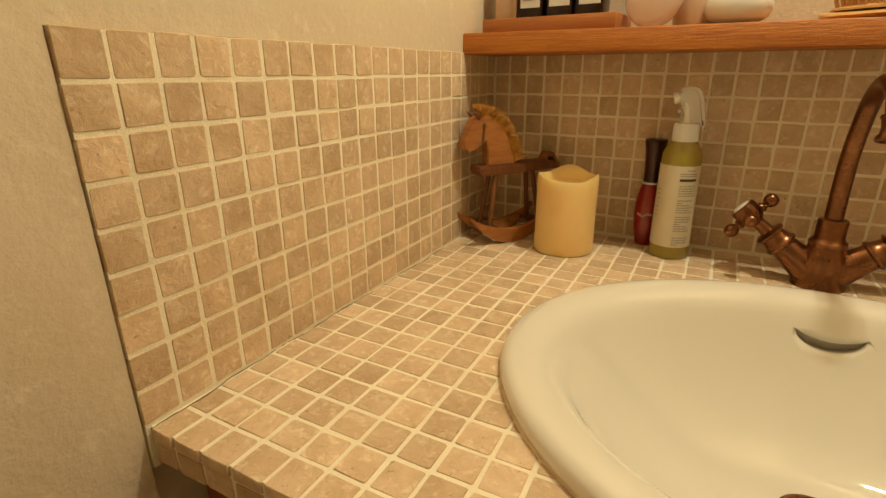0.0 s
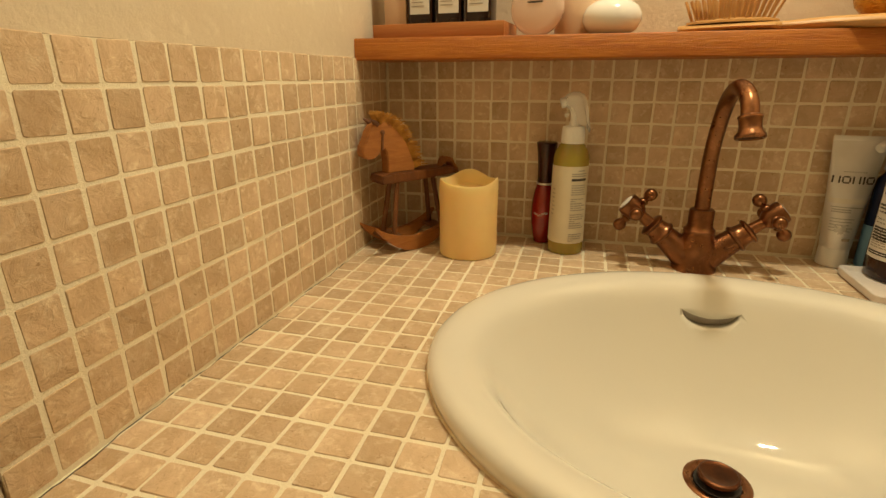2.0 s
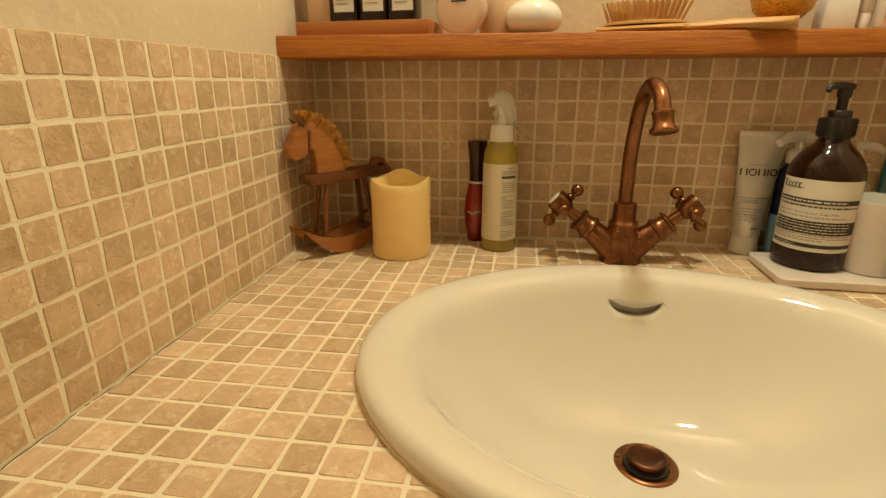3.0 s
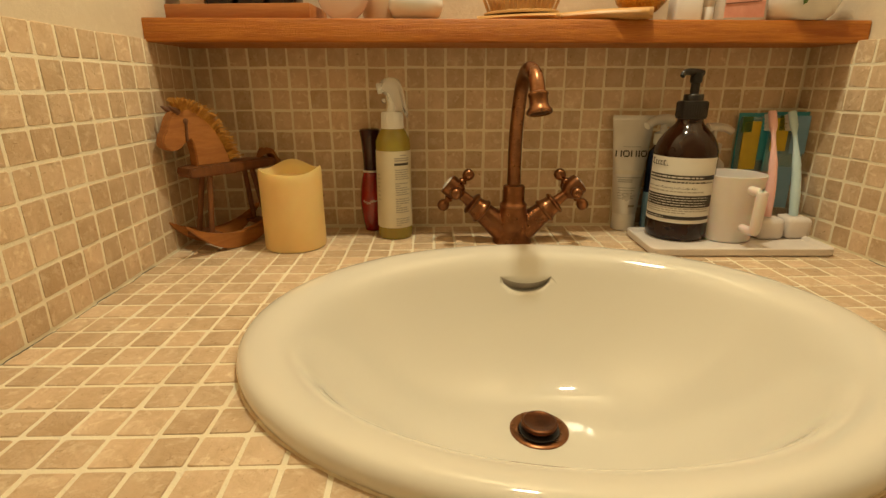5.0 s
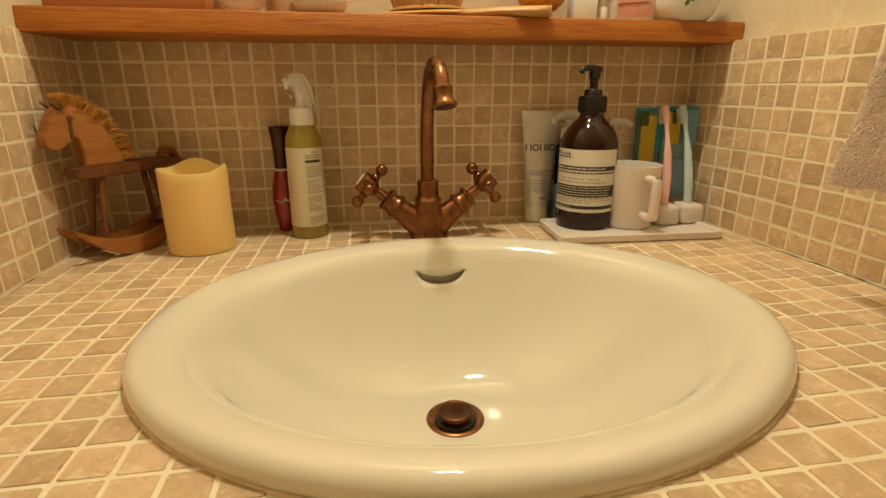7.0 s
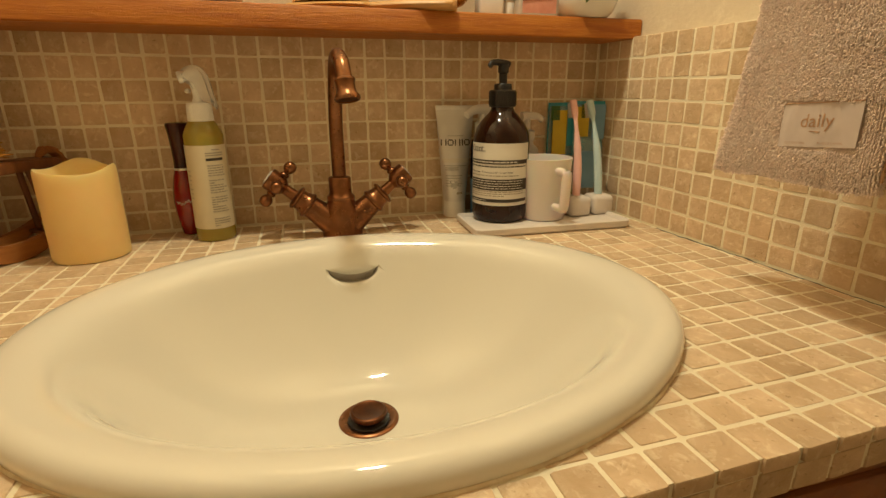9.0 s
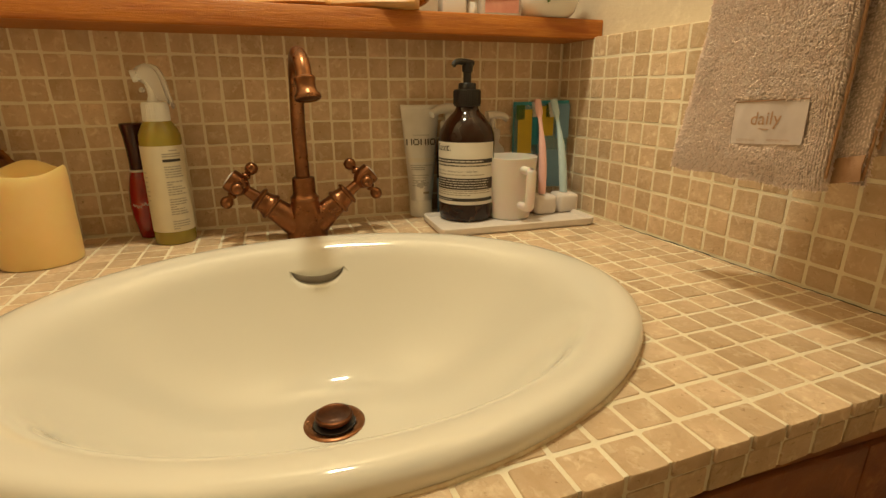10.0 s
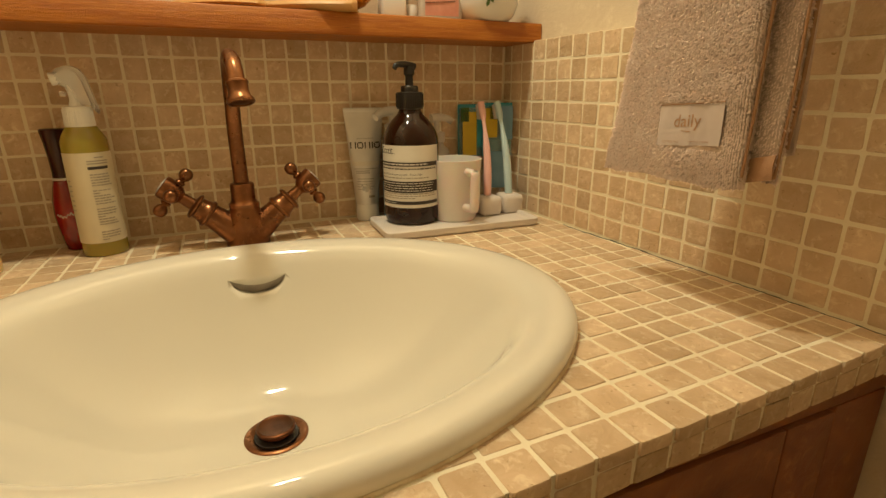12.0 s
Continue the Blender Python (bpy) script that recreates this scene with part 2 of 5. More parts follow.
def slab(outline, thick, bevel=0.0, axis="y"):
    """A flat board: an outline of (x, z) pairs, thick across y."""
    bm = bmesh.new()
    a = [bm.verts.new((x, -thick / 2, z)) for x, z in outline]
    b = [bm.verts.new((x, thick / 2, z)) for x, z in outline]
    bm.faces.new(a)
    bm.faces.new(b[::-1])
    for i in range(len(a)):
        j = (i + 1) % len(a)
        bm.faces.new((a[i], b[i], b[j], a[j]))
    bmesh.ops.recalc_face_normals(bm, faces=bm.faces)
    if bevel:
        edges = [e for e in bm.edges if abs(e.verts[0].co.y - e.verts[1].co.y) < 1e-6]
        bmesh.ops.bevel(bm, geom=edges, offset=bevel, segments=2, affect="EDGES")
    return bm


def join(*bms):
    out = bmesh.new()
    for b in bms:
        me = bpy.data.meshes.new("tmp")
        b.to_mesh(me)
        b.free()
        out.from_mesh(me)
        bpy.data.meshes.remove(me)
    return out


def wrap(radius, a0, a1, z0, z1, lift=0.0003, cols=20, at=(0, 0), slope=0.0):
    """A label: a strip round an upright cylinder from angle a0 to a1 (degrees)."""
    bm = bmesh.new()
    low, high = [], []
    for i in range(cols + 1):
        a = radians(a0 + (a1 - a0) * i / cols)
        for z, out in ((z0, low), (z1, high)):
            r = radius + lift + slope * z
            out.append(bm.verts.new((at[0] + r * math.cos(a), at[1] + r * math.sin(a), z)))
    for i in range(cols):
        bm.faces.new((low[i], low[i + 1], high[i + 1], high[i]))
    return bm


def wrapped_writing(name, text, size, material, parent, radius, angle, z):
    """Writing bent round an upright cylinder, starting at the given angle (degrees)."""
    cu = bpy.data.curves.new("writing", "FONT")
    cu.body, cu.size, cu.align_x, cu.align_y, cu.resolution_u = text, size, "LEFT", "CENTER", 2
    tmp = new("writing", cu)
    me = bpy.data.meshes.new_from_object(tmp.evaluated_get(bpy.context.evaluated_depsgraph_get()))
    bpy.data.objects.remove(tmp)
    bpy.data.curves.remove(cu)
    for v in me.vertices:
        a = radians(angle) + v.co.x / radius
        v.co = (radius * math.cos(a), radius * math.sin(a), z + v.co.y)
    me.materials.append(material)
    ob = new(name, me)
    ob.parent = parent
    return ob


def lettering(name, text, size, material, parent, m, label=""):
    """Writing in the built-in font as a flat mesh, centred, in the local x-y plane of m."""
    cu = bpy.data.curves.new("writing", "FONT")
    cu.body, cu.size, cu.align_x, cu.align_y, cu.resolution_u = text, size, "CENTER", "CENTER", 3
    tmp = new("writing", cu)
    me = bpy.data.meshes.new_from_object(tmp.evaluated_get(bpy.context.evaluated_depsgraph_get()))
    bpy.data.objects.remove(tmp)
    bpy.data.curves.remove(cu)
    me.materials.append(material)
    ob = new(name, me)
    ob.parent = parent
    ob.matrix_local = m
    return tagged(ob, label) if label else ob


# ---- the plan ----
ZC = 0.80            # counter top
PITCH = 0.0254       # wall tiles, centre to centre
ROWS_UP = 9          # rows of wall tile
ZT = ZC + ROWS_UP * PITCH
YB = 0.533           # tile face of the back wall
BASIN = (0.393, 0.220)
BA, BB = 0.236, 0.188


def right_x(y):
    return 0.764 + (YB - y) * 0.058


def right_joint(k):
    """Where the upright joints of the towel side lie; the tiles are spaced wider towards the front."""
    return YB + 0.006 - 0.02536 * k - 0.00104 * max(0, k - 8)


RIGHT_DIR = Vector((0.058, -1, 0)).normalized()


def front_y(x):
    return 0.002 + 0.034 * x * x


def counter_x(k):
    return 0.0213 + 0.02505 * (k - 1) if k > 0 else 0.0


def counter_xy(x, j):
    e = front_y(x)
    return e + (YB - e) * j / 21.2


def back_x(k):
    q = k - 12
    return 0.3129 + 0.02465 * q + 0.0000357 * q * q


# ---- the room ----
def wall(name, label, bm, material=M_PLASTER):
    return tagged(link(name, bm, material, smooth=False), label, "wall", kind="structure")


def rough_plaster(x0, x1, z0, z1, m, nx=60, nz=40, thick=0.1, amp=0.0009):
    """A trowelled plaster slab whose face lies in the local x-z plane and looks to -y."""
    bm = bmesh.new()
    grid = []
    for i in range(nx + 1):
        col = []
        for k in range(nz + 1):
            x, z = x0 + (x1 - x0) * i / nx, z0 + (z1 - z0) * k / nz
            edge = min(i, nx - i, k, nz - k) == 0
            d = 0 if edge else amp * noise.fractal((x * 9, z * 9, m.translation.x * 5), 0.8, 2.0, 4)
            col.append(bm.verts.new((x, d, z)))
        grid.append(col)
    for i in range(nx):
        for k in range(nz):
            bm.faces.new((grid[i][k], grid[i + 1][k], grid[i + 1][k + 1], grid[i][k + 1]))
    back = [bm.verts.new((x, thick, z)) for x, z in ((x0, z0), (x1, z0), (x1, z1), (x0, z1))]
    bm.faces.new(back[::-1])
    rim = ([grid[i][0] for i in range(nx + 1)], [grid[nx][k] for k in range(nz + 1)], [grid[i][nz] for i in range(nx, -1, -1)], [grid[0][k] for k in range(nz, -1, -1)])
    for s, line in enumerate(rim):
        bm.faces.new([*line[::-1], back[s], back[(s + 1) % 4]])
    bmesh.ops.transform(bm, matrix=m, verts=bm.verts)
    bmesh.ops.recalc_face_normals(bm, faces=bm.faces)
    for f in bm.faces:
        f.smooth = True
    return bm


def plaster_wall(name, label, *a, **kw):
    return tagged(link(name, rough_plaster(*a, **kw), M_PLASTER, angle=30), label, "wall", kind="structure")


HIGH = 2.3
SKIN = 0.008          # tile thickness over its bed
# floor and ceiling are out of view, added to close the room and bounce light
tagged(link("floor", solid(-0.2, 1.1, -1.2, 0.7, -0.1, 0.0), M_FLOOR, smooth=False), "unseen assumed floor, pale and warm to bounce light upward", "floor", kind="structure")
tagged(link("ceiling", solid(-0.2, 1.1, -1.2, 0.7, HIGH, HIGH + 0.1), M_CEIL, smooth=False), "unseen assumed ceiling, pale to bounce light downward", "ceiling", kind="structure")
LEFT = Matrix.Translation((0, 0, 0)) @ Matrix.Rotation(radians(90), 4, "Z")     # local x = world y, local y = -x
plaster_wall("wall_left", "cream trowelled plaster on the side wall", -1.1, -0.0009, 0.0, HIGH, Matrix.Translation((-0.002, 0, 0)) @ LEFT, nx=90, nz=110)
plaster_wall("wall_left_upper", "cream trowelled plaster above the tiled splashback", -0.0028, 0.60, ZT - 0.0002, HIGH, Matrix.Translation((-0.0022, 0, 0)) @ LEFT, nx=60, nz=80)
wall("wall_left_core", "plastered masonry behind the tiled splashback", solid(-0.10, -SKIN - 0.004, -0.0028, 0.62, 0.0, ZT - 0.0003))
plaster_wall("wall_back", "cream trowelled plaster behind the wooden shelf", -0.15, 0.95, 0.0, HIGH, Matrix.Translation((0, YB + SKIN + 0.006, 0)), nx=80, nz=110)
plaster_wall("wall_right", "cream trowelled plaster above the tiles on the towel side", -0.60, 1.1, 0.0, HIGH,
             Matrix.Translation((right_x(0) + 0.0125, 0, 0)) @ Matrix.Rotation(math.atan(0.058), 4, "Z") @ Matrix.Rotation(radians(-90), 4, "Z"), nx=120, nz=110)
# unseen, added close behind the camera to throw light onto the back tiles
wall("wall_front", "unseen plastered wall added behind the camera to bounce light", solid(-0.2, 1.1, -1.2, -1.1, 0.0, HIGH))


# ---- tiles ----
def tile_mesh(seed, bevel=0.045):
    """A tumbled tile one unit wide and one unit thick with worn, uneven corners; its face is at z = 0."""
    rnd = random.Random(seed)
    bm = bmesh.new()
    base = []
    for cx, cy in ((-1, -1), (1, -1), (1, 1), (-1, 1)):
        r = rnd.uniform(0.025, 0.085)
        jx, jy = rnd.uniform(-0.018, 0.012), rnd.uniform(-0.018, 0.012)
        px, py = cx * (0.5 + jx), cy * (0.5 + jy)
        pts = [(px - cx * r, py), (px - cx * r * 0.3, py - cy * r * 0.3), (px, py - cy * r)]
        base += pts if cx * cy < 0 else pts[::-1]
    n = len(base)
    dz = [rnd.uniform(-0.05, 0.0) for _ in range(n)]
    low = [bm.verts.new((x, y, -1.0)) for x, y in base]
    mid = [bm.verts.new((x, y, -0.09 + dz[i])) for i, (x, y) in enumerate(base)]
    top = [bm.verts.new((x * (1 - bevel), y * (1 - bevel), dz[i] * 0.5)) for i, (x, y) in enumerate(base)]
    for a, b in ((low, mid), (mid, top)):
        for i in range(n):
            j = (i + 1) % n
            bm.faces.new((a[i], a[j], b[j], b[i]))
    c = bm.verts.new((rnd.uniform(-0.1, 0.1), rnd.uniform(-0.1, 0.1), rnd.uniform(-0.03, 0.03)))
    for i in range(n):
        bm.faces.new((top[i], top[(i + 1) % n], c))
    bmesh.ops.recalc_face_normals(bm, faces=bm.faces)
    me = bpy.data.meshes.new("tile")
    for e in bm.edges:
        e.smooth = e.calc_face_angle(0) < radians(30)
    for f in bm.faces:
        f.smooth = True
    bm.to_mesh(me)
    bm.free()
    me.materials.append(M_TILE)
    return me


def scaled_tile(seed, w, h, d):
    """The tile in metres, so that the stone's grain keeps its true size."""
    me = tile_mesh(seed)
    me.transform(Matrix.Diagonal((w, h, d, 1)))
    return me


TILE_W, TILE_T = 0.0222, SKIN
TILES = [scaled_tile(100 + i, TILE_W, TILE_W, TILE_T) for i in range(14)]
RT = random.Random(7)
JOINT = 0.0024


def lay(parent, centre, ex, ey, w, h):
    """One tile as a part: ex, ey span its face, w and h are the cell's size less the joint."""
    n = ex.cross(ey).normalized()
    turn = Matrix.Rotation(radians(RT.gauss(0, 0.7)), 3, n) @ Matrix.Rotation(radians(RT.gauss(0, 0.35)), 3, ex) @ Matrix.Rotation(radians(RT.gauss(0, 0.35)), 3, ey)
    quarter = RT.randrange(4)
    a, b = (ex, ey, -ex, -ey)[quarter], (ey, -ex, -ey, ex)[quarter]
    if quarter % 2:
        w, h = h, w
    a, b, c = turn @ a * (w / TILE_W), turn @ b * (h / TILE_W), turn @ n
    p = centre + n * RT.uniform(0.0, 0.0005) + ex * RT.gauss(0, 0.0002) + ey * RT.gauss(0, 0.0002)
    ob = new("tile", TILES[RT.randrange(len(TILES))])
    ob.parent = parent
    ob.matrix_world = Matrix(((a.x, b.x, c.x, p.x), (a.y, b.y, c.y, p.y), (a.z, b.z, c.z, p.z), (0, 0, 0, 1)))
    return ob


# ---- counter, cabinet and shelf ----
def counter_bed():
    """The grout bed of the counter: a slab with an oval hole for the basin."""
    n = 96
    bm = bmesh.new()
    zt, zb = ZC - 0.00038, ZC - 0.018

    def rim(a):
        dx, dy = math.cos(a), math.sin(a)
        lim = []
        if dx > 1e-6:
            lim.append((right_x(0.0) + 0.004 - BASIN[0]) / dx)
        if dx < -1e-6:
            lim.append((-0.006 - BASIN[0]) / dx)
        if dy > 1e-6:
            lim.append((YB + 0.004 - BASIN[1]) / dy)
        if dy < -1e-6:
            lim.append((0.014 - BASIN[1]) / dy)
        s = min(lim)
        x, y = BASIN[0] + s * dx, BASIN[1] + s * dy
        if dy < 0 and abs(y - 0.014) < 1e-5:
            y = front_y(x) + 0.0018
        return x, max(y, front_y(x) + 0.0018)

    corner = [math.atan2(y - BASIN[1], x - BASIN[0]) for x, y in ((-0.006, YB + 0.004), (right_x(0.0) + 0.004, YB + 0.004), (-0.006, 0.014), (right_x(0.0) + 0.004, 0.014))]
    angles = sorted([2 * math.pi * i / n - math.pi for i in range(n)] + corner)
    loops = []
    for z in (zt, zb):
        inner = [bm.verts.new((BASIN[0] + 0.93 * BA * math.cos(a), BASIN[1] + 0.93 * BB * math.sin(a), z)) for a in angles]
        outer = [bm.verts.new((*rim(a), z)) for a in angles]
        loops.append((inner, outer))
    (i0, o0), (i1, o1) = loops
    for k in range(len(angles)):
        j = (k + 1) % len(angles)
        bm.faces.new((i0[k], o0[k], o0[j], i0[j]))
        bm.faces.new((i1[j], o1[j], o1[k], i1[k]))
        bm.faces.new((o0[k], o1[k], o1[j], o0[j]))
        bm.faces.new((i1[k], i0[k], i0[j], i1[j]))
    bmesh.ops.recalc_face_normals(bm, faces=bm.faces)
    return bm


counter = tagged(link("countertop", counter_bed(), M_GROUT, smooth=False), "tiled washstand top of small tumbled travertine squares with pale grout", "countertop", kind="structure")


def front_strip(y_off, z0, z1, depth):
    bm = bmesh.new()
    n = 40
    rows = []
    for i in range(n + 1):
        x = 0.0005 + (right_x(0.02) - 0.001) * i / n
        y = front_y(x) + y_off
        rows.append([bm.verts.new(v) for v in ((x, y, z0), (x, y, z1), (x, y + depth, z1), (x, y + depth, z0))])
    for a, b in zip(rows, rows[1:]):
        for k in range(4):
            bm.faces.new((a[k], b[k], b[(k + 1) % 4], a[(k + 1) % 4]))
    bm.faces.new(rows[0])
    bm.faces.new(rows[-1][::-1])
    bmesh.ops.recalc_face_normals(bm, faces=bm.faces)
    return bm



edge_bed = tagged(link("countertop_edge", front_strip(0.0021, 0.7748, ZC - 0.0009, 0.012), M_GROUT, smooth=False), "grouted front edge of the tiled washstand top", "countertop edge", kind="structure")

splash_left = tagged(link("splashback_left", solid(-SKIN - 0.004, -0.00038, 0.0003, 0.60, ZC - 0.03, ZT - 0.0006), M_GROUT, smooth=False), "splashback of tumbled travertine squares on the side wall", "splashback", kind="structure")
splash_back = tagged(link("splashback_back", solid(-0.001, 0.775, YB + 0.00038, YB + SKIN + 0.004, ZC - 0.03, ZT - 0.0006), M_GROUT, smooth=False), "splashback of tumbled travertine squares under the shelf", "splashback", kind="structure")


def right_bed():
    bm = bmesh.new()
    rows = []
    for i in range(25):
        y = YB + 0.01 - 0.544 * i / 24
        d = RIGHT_DIR
        n = Vector((d.y, -d.x, 0))
        p = Vector((right_x(y), y, 0))
        a, b = p - n * 0.00038, p - n * (SKIN + 0.004)
        rows.append([bm.verts.new((q.x, q.y, z)) for q, z in ((a, ZC - 0.03), (a, ZT - 0.0006), (b, ZT - 0.0006), (b, ZC - 0.03))])
    for a, b in zip(rows, rows[1:]):
        for k in range(4):
            bm.faces.new((a[k], b[k], b[(k + 1) % 4], a[(k + 1) % 4]))
    bm.faces.new(rows[0])
    bm.faces.new(rows[-1][::-1])
    bmesh.ops.recalc_face_normals(bm, faces=bm.faces)
    return bm


splash_right = tagged(link("splashback_right", right_bed(), M_GROUT, smooth=False), "splashback of tumbled travertine squares on the towel side", "splashback", kind="structure")


def shelf():
    """A thick pine shelf let into the two side walls, its front edge slightly askew."""
    bm = bmesh.new()
    n = 24
    rows = []
    for i in range(n + 1):
        x = -0.0015 + (right_x(0.46) + 0.0125) * i / n
        f = 0.4385 + 0.025 * i / n + 0.0005 * noise.noise((x * 14, 0, 0))
        z0, z1 = ZT - 0.0030, ZT + 0.0205
        rows.append([bm.verts.new(v) for v in ((x, f + 0.0015, z0), (x, f, z0 + 0.0015), (x, f + 0.0004, z1 - 0.002), (x, f + 0.002, z1), (x, YB + SKIN + 0.004, z1), (x, YB + SKIN + 0.004, z0))])
    for a, b in zip(rows, rows[1:]):
        for k in range(6):
            bm.faces.new((a[k], b[k], b[(k + 1) % 6], a[(k + 1) % 6]))
    bm.faces.new(rows[0])
    bm.faces.new(rows[-1][::-1])
    bmesh.ops.recalc_face_normals(bm, faces=bm.faces)
    return bm


tagged(link("wall_shelf", shelf(), M_PINE), "orange varnished pine plank shelf above the tiles", "shelf")
SHELF = ZT + 0.0205


def cabinet():
    c = thing("vanity_cabinet", "dark varnished pine cabinet under the tiled washstand top", "cabinet", pose(0, 0, 0))
    part("body", solid(0.004, 0.785, 0.046, 0.52, 0.02, 0.60), M_CABINET, c)
    part("top_rail", solid(0.004, 0.803, 0.0275, 0.046, 0.7575, 0.7765, 0.0012), M_CABINET, c)
    for x0, x1 in ((0.004, 0.048), (0.745, 0.803)):
        part("stile", solid(x0, x1, 0.0272, 0.046, 0.02, 0.757, 0.0015), M_CABINET, c)
    part("stile", solid(0.372, 0.404, 0.0272, 0.046, 0.02, 0.757, 0.0015), M_CABINET, c)
    for x0, x1 in ((0.051, 0.369), (0.407, 0.742)):
        d = part("door", solid(x0 + 0.045, x1 - 0.045, 0.034, 0.048, 0.06, 0.705), M_CABINET, c, "pine panelled door")
        for a, b in ((x0, x0 + 0.05), (x1 - 0.05, x1)):
            part("door_stile", solid(a, b, 0.0255, 0.047, 0.03, 0.755, 0.002), M_CABINET, d)
        part("door_rail", solid(x0 + 0.05, x1 - 0.05, 0.0258, 0.047, 0.69, 0.7548, 0.002), M_CABINET, d)
        part("door_rail", solid(x0 + 0.05, x1 - 0.05, 0.0258, 0.047, 0.03, 0.085, 0.002), M_CABINET, d)
    return c


cabinet()


# ---- basin ----
def bowl_point(r, a, grow=0.0):
    """A place on the inner bowl: r from 1 at the lip to 0 at the drain's centre."""
    cy = BASIN[1] + 0.028 * (1 - r)
    ra, rb = 0.197 * r + 0.0, 0.153 * r
    return BASIN[0] + (ra + grow) * math.cos(a), cy + (rb + grow) * math.sin(a), 0.8075 - 0.1195 * (1 - r ** 2.9)


def basin_mesh():
    n = 128
    bm = bmesh.new()
    outer = [(-0.001, -0.0005), (0.0006, 0.003), (0.0008, 0.0065), (-0.0004, 0.0098), (-0.0030, 0.0126), (-0.0070, 0.0144), (-0.0120, 0.0151), (-0.0180, 0.0149), (-0.0230, 0.0141), (-0.0275, 0.0128), (-0.0315, 0.0110), (-0.0350, 0.0087), (-0.0380, 0.0060)]
    rings = []
    for d, z in outer:
        rings.append([(BASIN[0] + (BA + d) * math.cos(a), BASIN[1] + (BB + 0.9 * d) * math.sin(a), ZC + z) for a in np.linspace(0, 2 * math.pi, n, endpoint=False)])
    for r in (0.975, 0.95, 0.92, 0.88, 0.85, 0.81, 0.76, 0.69, 0.61, 0.52, 0.43, 0.34, 0.26, 0.19):
        ring = []
        for a in np.linspace(0, 2 * math.pi, n, endpoint=False):
            x, y, z = bowl_point(r, a)
            ring.append((x, y, z))
        rings.append(ring)
    rings.append([(0.3905 + 0.0225 * math.cos(a), 0.2475 + 0.0225 * math.sin(a), 0.6880) for a in np.linspace(0, 2 * math.pi, n, endpoint=False)])
    rings.append([(0.3905 + 0.0225 * math.cos(a), 0.2475 + 0.0225 * math.sin(a), 0.680) for a in np.linspace(0, 2 * math.pi, n, endpoint=False)])
    for r, drop in ((0.19, 0.008), (0.43, 0.008), (0.69, 0.008), (0.87, 0.008), (0.965, 0.010)):
        rings.append([(x, y, z - drop) for x, y, z in (bowl_point(r, a, 0.006) for a in np.linspace(0, 2 * math.pi, n, endpoint=False))])
    rings.append([(BASIN[0] + (BA - 0.026) * math.cos(a), BASIN[1] + (BB - 0.026) * math.sin(a), ZC - 0.0005) for a in np.linspace(0, 2 * math.pi, n, endpoint=False)])
    rings = [[bm.verts.new(v) for v in ring] for ring in rings]
    for a, b in zip(rings, rings[1:] + rings[:1]):
        for i in range(n):
            j = (i + 1) % n
            bm.faces.new((a[i], a[j], b[j], b[i]))
    bmesh.ops.recalc_face_normals(bm, faces=bm.faces)
    return bm


def crescent(w, h, y0, y1, at):
    """The overflow's moon shape, cut through the bowl from front to back."""
    pts = []
    for i in range(25):
        u = -1 + 2 * i / 24
        pts.append((u * w / 2, 0.0068 * u * u - 0.0068))
    for i in range(1, 24):
        u = 1 - 2 * i / 24
        pts.append((u * w / 2, 0.0068 * u * u - 0.0068 - h * (1 - u ** 4) ** 0.5))
    bm = slab(pts, y1 - y0)
    bmesh.ops.translate(bm, vec=(at[0], (y0 + y1) / 2, at[1]), verts=bm.verts)
    return bm


